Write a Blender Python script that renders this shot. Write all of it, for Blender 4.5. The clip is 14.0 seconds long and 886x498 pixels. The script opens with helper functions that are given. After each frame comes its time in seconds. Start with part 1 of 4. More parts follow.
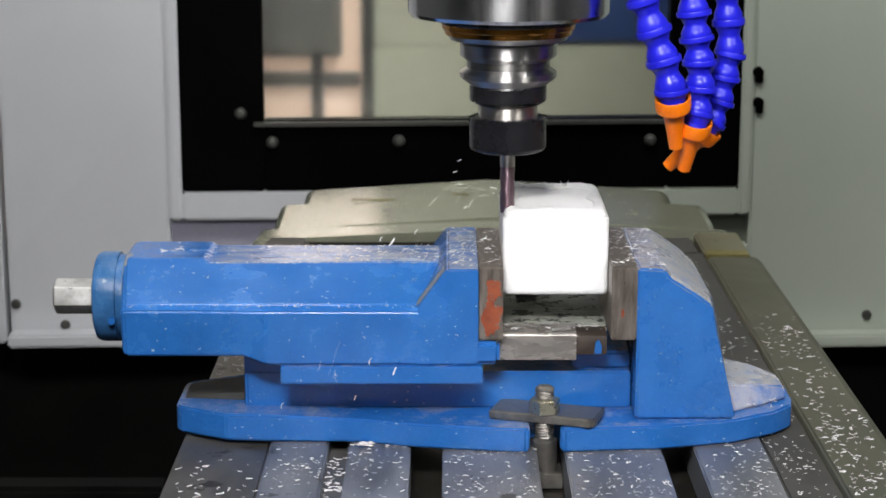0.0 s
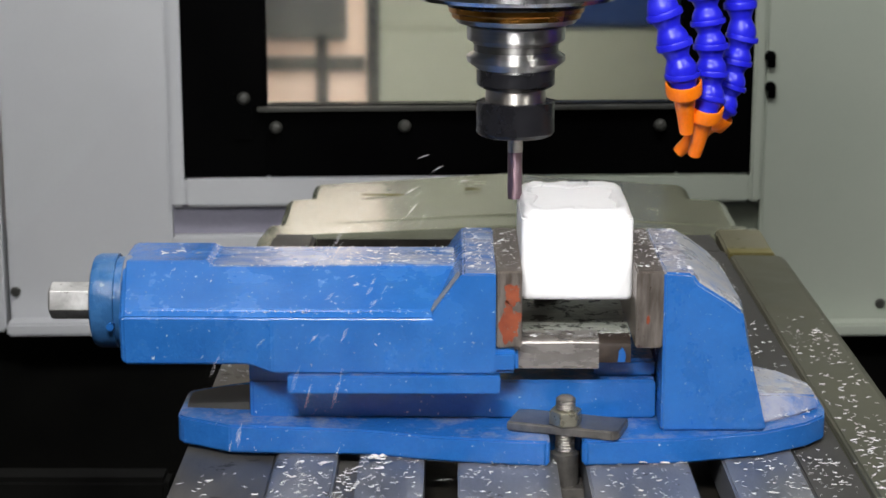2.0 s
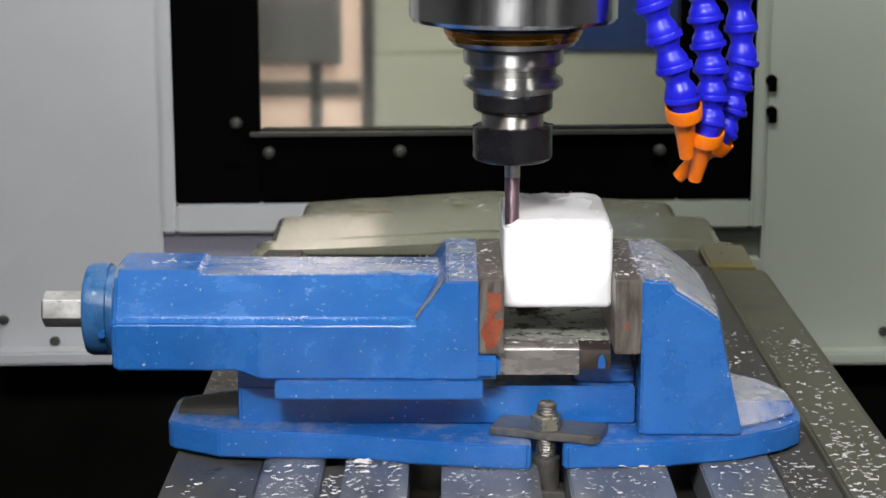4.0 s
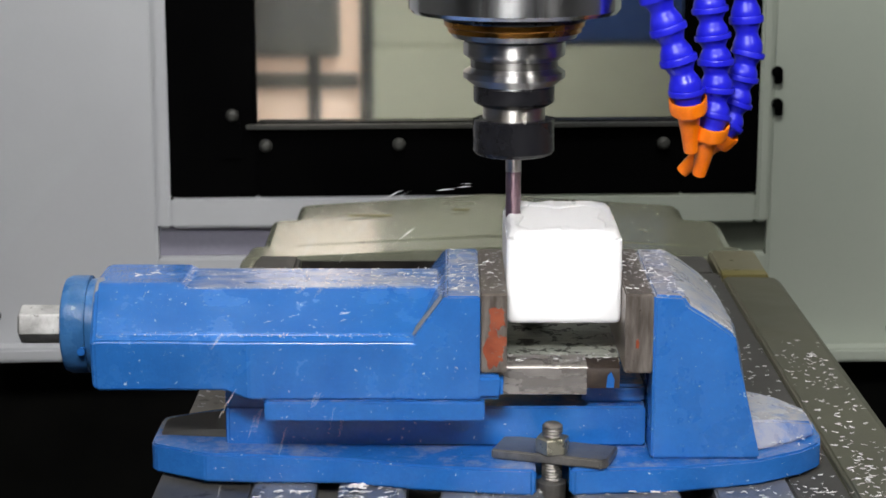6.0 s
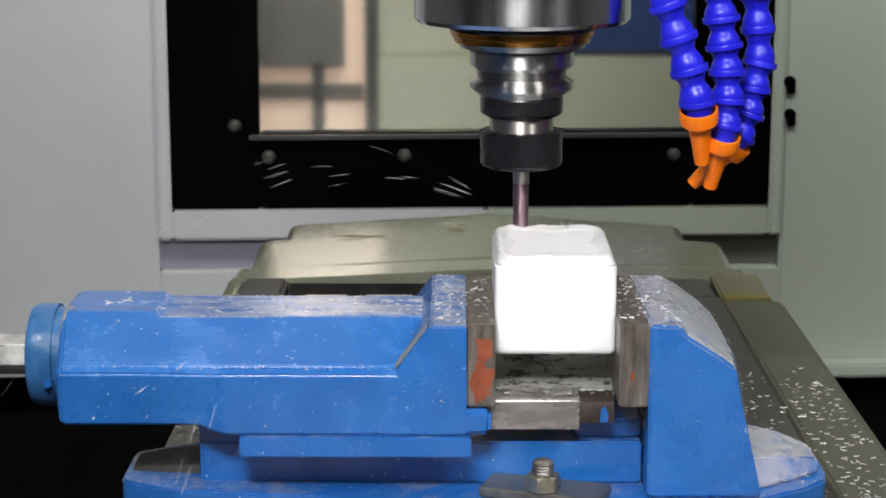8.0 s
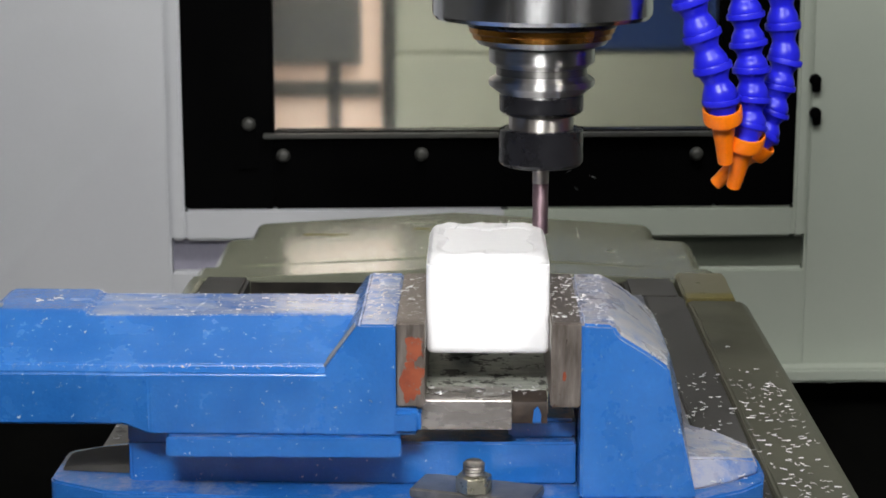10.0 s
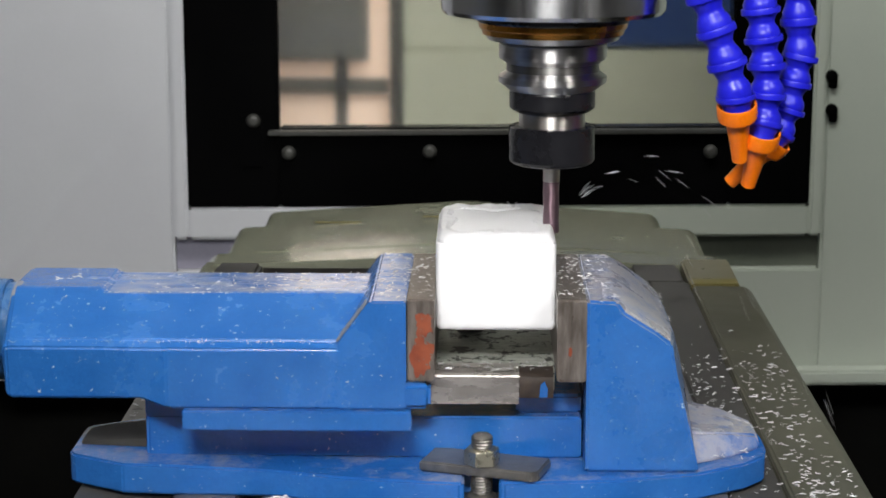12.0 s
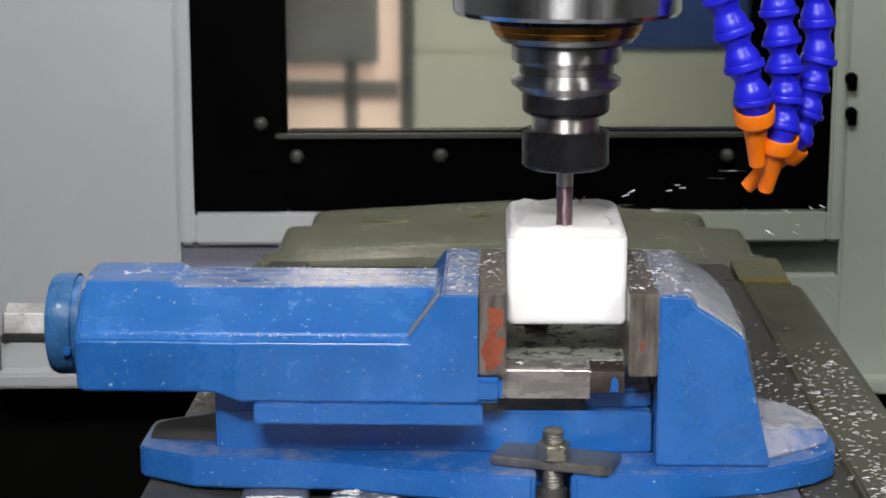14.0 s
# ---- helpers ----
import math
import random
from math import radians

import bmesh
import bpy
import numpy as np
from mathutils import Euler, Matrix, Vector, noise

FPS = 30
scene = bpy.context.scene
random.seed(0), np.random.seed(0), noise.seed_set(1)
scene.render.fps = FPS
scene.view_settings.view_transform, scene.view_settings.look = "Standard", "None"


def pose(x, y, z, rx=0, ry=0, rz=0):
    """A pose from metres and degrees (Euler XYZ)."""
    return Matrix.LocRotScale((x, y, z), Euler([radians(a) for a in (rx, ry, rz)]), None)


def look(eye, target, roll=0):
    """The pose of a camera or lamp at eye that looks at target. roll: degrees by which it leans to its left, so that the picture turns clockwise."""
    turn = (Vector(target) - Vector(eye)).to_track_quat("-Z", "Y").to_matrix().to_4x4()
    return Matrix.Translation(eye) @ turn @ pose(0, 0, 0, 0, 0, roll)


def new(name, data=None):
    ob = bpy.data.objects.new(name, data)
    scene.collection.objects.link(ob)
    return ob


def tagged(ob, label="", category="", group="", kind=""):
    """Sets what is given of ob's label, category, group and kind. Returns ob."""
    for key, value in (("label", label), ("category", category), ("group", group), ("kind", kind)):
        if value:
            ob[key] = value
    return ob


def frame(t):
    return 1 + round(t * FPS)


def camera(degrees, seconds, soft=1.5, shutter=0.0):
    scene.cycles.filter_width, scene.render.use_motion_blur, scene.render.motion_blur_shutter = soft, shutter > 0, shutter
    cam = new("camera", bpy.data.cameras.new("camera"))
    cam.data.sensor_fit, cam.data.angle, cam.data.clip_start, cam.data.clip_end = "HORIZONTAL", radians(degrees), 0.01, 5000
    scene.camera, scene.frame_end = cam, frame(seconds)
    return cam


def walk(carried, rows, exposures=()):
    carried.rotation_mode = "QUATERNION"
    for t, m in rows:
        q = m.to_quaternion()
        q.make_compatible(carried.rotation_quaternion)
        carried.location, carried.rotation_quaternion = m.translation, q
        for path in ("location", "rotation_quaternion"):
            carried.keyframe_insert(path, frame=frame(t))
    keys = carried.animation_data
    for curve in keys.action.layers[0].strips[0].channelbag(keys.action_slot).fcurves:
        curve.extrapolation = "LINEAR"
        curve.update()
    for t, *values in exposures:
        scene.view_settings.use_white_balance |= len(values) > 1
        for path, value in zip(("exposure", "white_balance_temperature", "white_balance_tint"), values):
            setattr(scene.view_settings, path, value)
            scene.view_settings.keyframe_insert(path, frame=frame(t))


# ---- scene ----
cam = camera(25.94, 14.0, soft=1.65, shutter=0.3)
CAMERA_ROWS = [
    (0.0, pose(-0.0000, 0.0008, 1.3048, 77.2201, 0, 0.1232)),
    (0.5, pose(-0.0000, 0.0097, 1.3028, 77.0837, 0, 0.1408)),
    (1.0, pose(-0.0000, 0.0187, 1.3008, 77.0102, 0, 0.0578)),
    (1.5, pose(-0.0001, 0.0277, 1.2987, 76.9266, 0, 0.1342)),
    (2.0, pose(-0.0001, 0.0368, 1.2967, 76.8346, 0, 0.3157)),
    (2.3, pose(-0.0001, 0.0423, 1.2954, 76.6331, 0, 0.3699)),
    (2.5, pose(-0.0001, 0.0459, 1.2946, 76.5680, 0, 0.4060)),
    (2.6, pose(-0.0001, 0.0477, 1.2942, 76.5530, 0, 0.4100)),
    (2.7, pose(-0.0001, 0.0496, 1.2937, 76.5900, 0, 0.4140)),
    (2.8, pose(-0.0001, 0.0514, 1.2933, 76.6860, 0, 0.4183)),
    (2.9, pose(-0.0001, 0.0533, 1.2929, 76.7660, 0, 0.4224)),
    (3.0, pose(-0.0001, 0.0551, 1.2925, 77.5505, 0, 0.4264)),
    (3.5, pose(-0.0001, 0.0644, 1.2904, 77.6598, 0, 0.2044)),
    (6.0, pose(-0.0002, 0.1113, 1.2797, 77.4927, 0, 0.1957)),
    (6.5, pose(-0.0003, 0.1209, 1.2776, 77.6925, 0, 0.2542)),
    (7.0, pose(-0.0003, 0.1304, 1.2754, 77.7955, 0, 0.2602)),
    (7.5, pose(-0.0003, 0.1400, 1.2732, 77.8760, 0, 0.3533)),
    (8.0, pose(-0.0003, 0.1497, 1.2711, 77.8835, 0, 0.3829)),
    (8.5, pose(-0.0003, 0.1593, 1.2689, 77.8114, 0, 0.4414)),
    (9.0, pose(-0.0004, 0.1690, 1.2667, 77.8682, 0, 0.6162)),
    (11.5, pose(-0.0005, 0.2178, 1.2556, 77.9364, 0, 1.1607)),
    (12.0, pose(-0.0005, 0.2276, 1.2534, 77.9143, 0, 1.2034)),
    (12.5, pose(-0.0005, 0.2375, 1.2511, 77.9944, 0, 1.2479)),
    (13.0, pose(-0.0005, 0.2473, 1.2489, 77.9594, 0, 1.2210)),
    (13.5, pose(-0.0006, 0.2572, 1.2467, 78.0346, 0, 1.3484)),
    (14.0, pose(-0.0006, 0.2670, 1.2444, 78.1002, 0, 1.5565)),
]
TABLE_ROWS = [
    (0.0, pose(0.0001, 0.0003, -0.0001)),
    (0.5, pose(0.0029, -0.0075, -0.0009)),
    (1.0, pose(0.0084, -0.0141, -0.0017)),
    (1.5, pose(0.0042, -0.0224, -0.0026)),
    (2.0, pose(0.0059, -0.0284, -0.0035)),
    (2.2, pose(0.0092, -0.0290, -0.0039)),
    (2.4, pose(0.0094, -0.0272, -0.0042)),
    (2.5, pose(0.0010, -0.0150, -0.0044)),
    (2.6, pose(-0.0066, -0.0030, -0.0046)),
    (2.7, pose(-0.0142, 0.0165, -0.0048)),
    (2.8, pose(-0.0227, 0.0322, -0.0050)),
    (2.9, pose(-0.0240, 0.0355, -0.0052)),
    (3.0, pose(-0.0245, 0.0369, -0.0054)),
    (3.5, pose(-0.0135, 0.0410, -0.0064)),
    (4.2, pose(0.0004, 0.0382, -0.0078)),
    (5.0, pose(0.0029, 0.0234, -0.0094)),
    (6.0, pose(-0.0022, 0.0080, -0.0114)),
    (6.5, pose(0.0050, 0.0006, -0.0125)),
    (7.0, pose(0.0052, -0.0065, -0.0135)),
    (7.5, pose(-0.0001, -0.0135, -0.0145)),
    (8.0, pose(-0.0142, -0.0116, -0.0154)),
    (8.5, pose(-0.0281, -0.0113, -0.0164)),
    (9.0, pose(-0.0430, -0.0025, -0.0173)),
    (9.9, pose(-0.0623, 0.0097, -0.0189)),
    (10.6, pose(-0.0668, 0.0355, -0.0201)),
    (11.5, pose(-0.0655, 0.0661, -0.0215)),
    (12.0, pose(-0.0640, 0.0820, -0.0222)),
    (12.5, pose(-0.0632, 0.0972, -0.0229)),
    (13.0, pose(-0.0553, 0.1103, -0.0234)),
    (13.5, pose(-0.0456, 0.1215, -0.0240)),
    (14.0, pose(-0.0297, 0.1237, -0.0244)),
]
HEAD_ROWS = [
    (0.0, pose(0.0000, 0.0010, -0.0002)),
    (0.5, pose(0.0000, 0.0049, -0.0011)),
    (1.0, pose(0.0000, 0.0087, -0.0018)),
    (1.5, pose(0.0000, 0.0126, -0.0027)),
    (2.0, pose(0.0000, 0.0166, -0.0035)),
    (2.2, pose(0.0000, 0.0181, -0.0041)),
    (2.3, pose(0.0000, 0.0189, 0.0063)),
    (2.4, pose(-0.0000, 0.0197, 0.0200)),
    (2.5, pose(-0.0000, 0.0205, 0.0197)),
    (2.8, pose(-0.0000, 0.0229, 0.0191)),
    (2.9, pose(-0.0000, 0.0237, 0.0100)),
    (3.0, pose(-0.0000, 0.0245, -0.0046)),
    (3.5, pose(-0.0000, 0.0285, -0.0065)),
    (6.0, pose(-0.0000, 0.0490, -0.0112)),
    (6.5, pose(-0.0000, 0.0532, -0.0127)),
    (7.0, pose(-0.0000, 0.0574, -0.0133)),
    (7.5, pose(0.0000, 0.0617, -0.0145)),
    (8.0, pose(0.0000, 0.0660, -0.0153)),
    (8.5, pose(0.0000, 0.0703, -0.0161)),
    (9.0, pose(0.0000, 0.0747, -0.0171)),
    (11.5, pose(0.0002, 0.0972, -0.0224)),
    (12.0, pose(0.0002, 0.1019, -0.0235)),
    (12.5, pose(0.0003, 0.1065, -0.0246)),
    (13.0, pose(0.0003, 0.1112, -0.0254)),
    (13.5, pose(0.0004, 0.1160, -0.0265)),
    (14.0, pose(0.0004, 0.1208, -0.0277)),
]
walk(cam, CAMERA_ROWS)
cam.data.dof.use_dof, cam.data.dof.focus_distance, cam.data.dof.aperture_fstop = True, 1.24, 22.0

# ---- light ----
world = bpy.data.worlds.new("world")
scene.world = world
world.use_nodes = True
world.node_tree.nodes["Background"].inputs["Color"].default_value = (0.80, 0.88, 1.0, 1)
world.node_tree.nodes["Background"].inputs["Strength"].default_value = 0.008


def area_lamp(name, eye, target, sx, sy, watts, color, spread=180):
    data = bpy.data.lights.new(name, "AREA")
    data.shape, data.size, data.size_y, data.energy, data.color = "RECTANGLE", sx, sy, watts, color
    ob = new(name, data)
    data.spread = radians(spread)
    ob.matrix_basis = look(eye, target)
    return ob


# an unseen work lamp over the open door, placed by the shadows it casts
area_lamp("work_lamp", (-0.10, 0.15, 1.84), (0.05, 1.25, 0.95), 0.42, 0.18, 8.3, (0.995, 0.985, 0.965), 110)
# two weaker side lamps added as fill, not known fittings
area_lamp("work_lamp", (-0.72, 0.50, 1.98), (0.0, 1.25, 0.95), 0.12, 0.30, 0.3, (1.0, 0.97, 0.93), 75)
area_lamp("work_lamp", (0.76, 0.50, 1.98), (0.08, 1.25, 0.95), 0.12, 0.30, 1.5, (1.0, 0.97, 0.93), 75)
# unseen strip of fill under the roof, added to light the far wall
area_lamp("roof_fill", (0.08, 1.55, 2.05), (0.02, 1.80, 0.9), 0.9, 0.30, 9.0, (1.0, 0.99, 0.95), 150)
# added light on the wall behind the camera, for reflections in the metal
area_lamp("reflection_fill", (0.3, -3.1, 3.1), (0.3, -4.0, 0.9), 3.0, 0.3, 20.0, (1.0, 0.98, 0.95))
# fill added beyond the window to brighten what stands behind the glass
area_lamp("cabinet_fill", (0.1, 2.40, 2.5), (0.1, 2.60, 1.0), 1.0, 0.12, 7.0, (1.0, 0.98, 0.93))
scene.view_settings.exposure = 0.0

# ---- materials ----


def material(name):
    m = bpy.data.materials.new(name)
    m.use_nodes = True
    return m, m.node_tree, m.node_tree.nodes["Principled BSDF"]


def noise_node(nt, scale, detail=6.0, rough=0.6, stretch=None):
    tc = nt.nodes.new("ShaderNodeTexCoord")
    n = nt.nodes.new("ShaderNodeTexNoise")
    n.inputs["Scale"].default_value, n.inputs["Detail"].default_value, n.inputs["Roughness"].default_value = scale, detail, rough
    if stretch:
        mp = nt.nodes.new("ShaderNodeMapping")
        mp.inputs["Scale"].default_value = stretch
        nt.links.new(tc.outputs["Object"], mp.inputs["Vector"])
        nt.links.new(mp.outputs["Vector"], n.inputs["Vector"])
    else:
        nt.links.new(tc.outputs["Object"], n.inputs["Vector"])
    return n


def ramp(nt, source, stops):
    r = nt.nodes.new("ShaderNodeValToRGB")
    e = r.color_ramp.elements
    while len(e) < len(stops):
        e.new(0.5)
    for el, (p, c) in zip(e, stops):
        el.position = p
        el.color = (*c, 1) if len(c) == 3 else c
    nt.links.new(source, r.inputs["Fac"])
    return r


def mix(nt, fac, a, b):
    m = nt.nodes.new("ShaderNodeMix")
    m.data_type = "RGBA"
    for i, v in ((0, fac), (6, a), (7, b)):
        if isinstance(v, (int, float)):
            m.inputs[i].default_value = v
        elif isinstance(v, tuple):
            m.inputs[i].default_value = (*v, 1)
        else:
            nt.links.new(v, m.inputs[i])
    return m.outputs[2]


def grey(v):
    return (v, v, v)


def surface(name, a, b, rough=0.5, metal=0.0, scale=60.0, fine=900.0, bump=0.1, dist=0.0006, stretch=None, wear=None, dust=None, rough_var=0.12, coat=0.0, spec=0.5, turned=0.0, dust_from=None, dust_up=(0.955, 0.985), speckle=0.55, lumps=None, coat_rough=0.08):
    """A surface between two colours: broad stains, fine grain, relief; worn specks and settled dust where given."""
    m, nt, bsdf = material(name)
    broad = noise_node(nt, scale, 5, 0.6, stretch)
    grain = noise_node(nt, fine, 4, 0.7, stretch)
    col = mix(nt, ramp(nt, broad.outputs["Fac"], [(0.3, grey(0)), (0.72, grey(1))]).outputs["Color"], a, b)
    dark = ramp(nt, grain.outputs["Fac"], [(0.25, grey(0.78)), (0.65, grey(1.0))])
    mul = nt.nodes.new("ShaderNodeMix")
    mul.data_type, mul.blend_type = "RGBA", "MULTIPLY"
    mul.inputs[0].default_value = speckle
    nt.links.new(col, mul.inputs[6])
    nt.links.new(dark.outputs["Color"], mul.inputs[7])
    col = mul.outputs[2]
    if wear:
        spots = noise_node(nt, wear[1], 7, 0.66)
        mask = ramp(nt, spots.outputs["Fac"], [(wear[2], grey(0)), (wear[2] + 0.02, grey(1))])
        col = mix(nt, mask.outputs["Color"], col, wear[0])
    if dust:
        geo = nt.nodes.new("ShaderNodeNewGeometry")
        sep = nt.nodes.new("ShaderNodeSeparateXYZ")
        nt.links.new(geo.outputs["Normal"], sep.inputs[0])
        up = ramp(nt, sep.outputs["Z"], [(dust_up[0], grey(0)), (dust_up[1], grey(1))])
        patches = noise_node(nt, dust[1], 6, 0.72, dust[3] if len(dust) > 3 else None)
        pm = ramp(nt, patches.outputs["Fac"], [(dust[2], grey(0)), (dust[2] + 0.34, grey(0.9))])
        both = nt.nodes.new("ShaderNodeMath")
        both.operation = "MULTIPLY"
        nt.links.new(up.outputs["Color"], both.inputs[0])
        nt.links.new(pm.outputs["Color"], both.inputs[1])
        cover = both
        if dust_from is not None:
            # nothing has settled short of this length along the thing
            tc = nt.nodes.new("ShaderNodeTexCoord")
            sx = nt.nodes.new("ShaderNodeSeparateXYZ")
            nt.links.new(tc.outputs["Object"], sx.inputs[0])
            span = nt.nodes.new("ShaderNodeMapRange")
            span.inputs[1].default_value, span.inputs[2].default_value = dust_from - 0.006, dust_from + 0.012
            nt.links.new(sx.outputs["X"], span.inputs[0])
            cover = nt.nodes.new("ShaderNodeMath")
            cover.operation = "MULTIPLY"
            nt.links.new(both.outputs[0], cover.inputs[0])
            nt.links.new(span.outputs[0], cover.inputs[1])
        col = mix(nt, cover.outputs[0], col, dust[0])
    nt.links.new(col, bsdf.inputs["Base Color"])
    rr = ramp(nt, broad.outputs["Fac"], [(0.25, grey(max(0.02, rough - rough_var))), (0.75, grey(min(1, rough + rough_var)))])
    nt.links.new(rr.outputs["Color"], bsdf.inputs["Roughness"])
    bsdf.inputs["Metallic"].default_value = metal
    bsdf.inputs["Coat Weight"].default_value = coat
    bsdf.inputs["Specular IOR Level"].default_value = spec
    if turned:
        bsdf.inputs["Anisotropic"].default_value = turned
        bsdf.inputs["Anisotropic Rotation"].default_value = 0.25
        tan = nt.nodes.new("ShaderNodeTangent")
        tan.direction_type, tan.axis = "RADIAL", "Z"
        nt.links.new(tan.outputs["Tangent"], bsdf.inputs["Tangent"])
    bsdf.inputs["Coat Roughness"].default_value = coat_rough
    b1 = nt.nodes.new("ShaderNodeBump")
    b1.inputs["Strength"].default_value, b1.inputs["Distance"].default_value = bump, dist
    add = nt.nodes.new("ShaderNodeMath")
    add.operation = "ADD"
    nt.links.new(broad.outputs["Fac"], add.inputs[0])
    nt.links.new(grain.outputs["Fac"], add.inputs[1])
    nt.links.new(add.outputs[0], b1.inputs["Height"])
    if lumps:
        # thick uneven paint over the casting: runs, dents and pits
        b2 = nt.nodes.new("ShaderNodeBump")
        b2.inputs["Strength"].default_value, b2.inputs["Distance"].default_value = lumps[1], 0.004
        wavy = noise_node(nt, lumps[0], 3, 0.55)
        nt.links.new(wavy.outputs["Fac"], b2.inputs["Height"])
        nt.links.new(b2.outputs["Normal"], b1.inputs["Normal"])
    nt.links.new(b1.outputs["Normal"], bsdf.inputs["Normal"])
    return m


def glow(name, color, strength):
    m, nt, bsdf = material(name)
    n = noise_node(nt, 9.0, 3, 0.5)
    c = mix(nt, n.outputs["Fac"], tuple(0.85 * v for v in color), color)
    nt.links.new(c, bsdf.inputs["Emission Color"])
    bsdf.inputs["Base Color"].default_value = (*color, 1)
    bsdf.inputs["Emission Strength"].default_value = strength
    return m


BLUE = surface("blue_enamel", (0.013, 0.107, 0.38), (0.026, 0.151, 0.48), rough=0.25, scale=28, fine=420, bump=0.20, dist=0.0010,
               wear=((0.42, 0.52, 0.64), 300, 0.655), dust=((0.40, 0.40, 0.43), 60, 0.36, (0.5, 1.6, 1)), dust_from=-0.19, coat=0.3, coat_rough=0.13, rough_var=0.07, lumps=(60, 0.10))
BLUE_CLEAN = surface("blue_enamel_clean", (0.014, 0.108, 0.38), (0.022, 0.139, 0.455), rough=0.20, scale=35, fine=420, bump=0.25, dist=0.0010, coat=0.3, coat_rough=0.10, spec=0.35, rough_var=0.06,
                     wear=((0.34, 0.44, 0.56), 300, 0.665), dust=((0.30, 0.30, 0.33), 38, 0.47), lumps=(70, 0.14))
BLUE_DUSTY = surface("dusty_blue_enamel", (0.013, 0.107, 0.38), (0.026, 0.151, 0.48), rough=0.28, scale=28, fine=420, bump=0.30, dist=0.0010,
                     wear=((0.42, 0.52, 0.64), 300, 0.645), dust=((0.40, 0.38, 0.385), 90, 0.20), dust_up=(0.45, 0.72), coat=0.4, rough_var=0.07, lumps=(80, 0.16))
CAP_BLUE = surface("grimy_blue_enamel", (0.025, 0.105, 0.27), (0.050, 0.165, 0.40), rough=0.30, scale=45, fine=420, bump=0.30, dist=0.0010, coat=0.3, wear=((0.30, 0.40, 0.48), 130, 0.64), lumps=(90, 0.16))
DUST = surface("settled_dust", (0.17, 0.18, 0.21), (0.27, 0.27, 0.29), rough=0.8, scale=150, fine=900, bump=0.4)
STEEL = surface("ground_steel", (0.29, 0.265, 0.245), (0.44, 0.41, 0.385), rough=0.28, metal=0.7, scale=55, fine=700, bump=0.12, stretch=(1, 1, 3),
                wear=((0.13, 0.10, 0.08), 170, 0.68))
JAW_STEEL = surface("brushed_jaw_steel", (0.15, 0.125, 0.105), (0.33, 0.29, 0.26), rough=0.40, metal=0.75, scale=90, fine=500, bump=0.16, stretch=(3.5, 3.5, 0.5),
                    wear=((0.10, 0.07, 0.055), 150, 0.64))
BRIGHT_STEEL = surface("bright_steel", (0.36, 0.355, 0.35), (0.66, 0.655, 0.65), wear=((0.16, 0.15, 0.145), 210, 0.63), rough=0.45, metal=0.6, scale=90, fine=900, bump=0.25)
CHROME = surface("polished_spindle_steel", (0.58, 0.585, 0.60), (0.70, 0.705, 0.72), turned=0.85, rough=0.22, metal=1.0, scale=20, fine=300, bump=0.02, rough_var=0.03)
HOLDER = surface("turned_steel", (0.46, 0.455, 0.45), (0.56, 0.555, 0.55), turned=1.0, rough=0.36, metal=1.0, scale=30, fine=500, bump=0.02, rough_var=0.04, stretch=(1, 1, 12))
# the flange groove's occlusion, painted as a darker grey steel
GROOVE = surface("shaded_turned_steel", (0.20, 0.195, 0.19), (0.28, 0.275, 0.27), turned=0.9, rough=0.45, metal=1.0, scale=30, fine=500, bump=0.02, rough_var=0.04)
NECK = surface("bright_turned_steel", (0.60, 0.57, 0.53), (0.72, 0.69, 0.65), turned=0.92, rough=0.42, metal=1.0, scale=90, fine=900, bump=0.03, rough_var=0.05)
BLACK_OXIDE = surface("black_oxide_steel", (0.007, 0.007, 0.009), (0.013, 0.013, 0.016), rough=0.28, metal=0.0, scale=50, fine=800, bump=0.05, spec=0.4)
BRASS = surface("amber_brass", (0.52, 0.22, 0.03), (0.62, 0.29, 0.05), rough=0.24, metal=0.9, scale=40, fine=500, bump=0.03)
COATED = surface("violet_carbide", (0.22, 0.14, 0.17), (0.32, 0.23, 0.26), turned=0.85, rough=0.40, metal=0.9, scale=90, fine=900, bump=0.05)
NUT = surface("plated_nut_steel", (0.42, 0.40, 0.30), (0.56, 0.53, 0.42), rough=0.30, metal=0.9, scale=120, fine=900, bump=0.06)
DARK_STEEL = surface("dark_clamp_steel", (0.16, 0.15, 0.14), (0.30, 0.285, 0.265), rough=0.38, metal=0.8, scale=120, fine=900, bump=0.25)
TABLE = surface("worn_cast_iron", (0.085, 0.080, 0.074), (0.22, 0.212, 0.20), rough=0.42, metal=0.65, scale=17, fine=500, bump=0.14,
                wear=((0.05, 0.045, 0.04), 26, 0.60), stretch=(1.6, 0.5, 1))
TABLE_BLUE = surface("bluish_worn_iron", (0.15, 0.158, 0.18), (0.31, 0.318, 0.345), rough=0.40, metal=0.6, scale=22, fine=420, bump=0.2, stretch=(1.6, 0.5, 1), wear=((0.09, 0.085, 0.08), 60, 0.63))
SLOT = surface("near_black_iron", (0.012, 0.011, 0.010), (0.035, 0.030, 0.024), rough=0.5, metal=0.4, scale=60, fine=500, bump=0.2)
BED = surface("scored_bed_iron", (0.29, 0.31, 0.27), (0.54, 0.56, 0.50), rough=0.55, metal=0.4, scale=130, fine=700, bump=0.4, stretch=(0.6, 1.6, 1),
              wear=((0.04, 0.04, 0.035), 120, 0.555))
TABLE_EDGE = surface("dark_worn_iron", (0.035, 0.034, 0.032), (0.075, 0.073, 0.070), rough=0.6, metal=0.1, spec=0.25, scale=26, fine=500, bump=0.14)
RUST = surface("rusty_iron", (0.026, 0.020, 0.017), (0.065, 0.046, 0.036), rough=0.6, metal=0.3, scale=140, fine=800, bump=0.3)
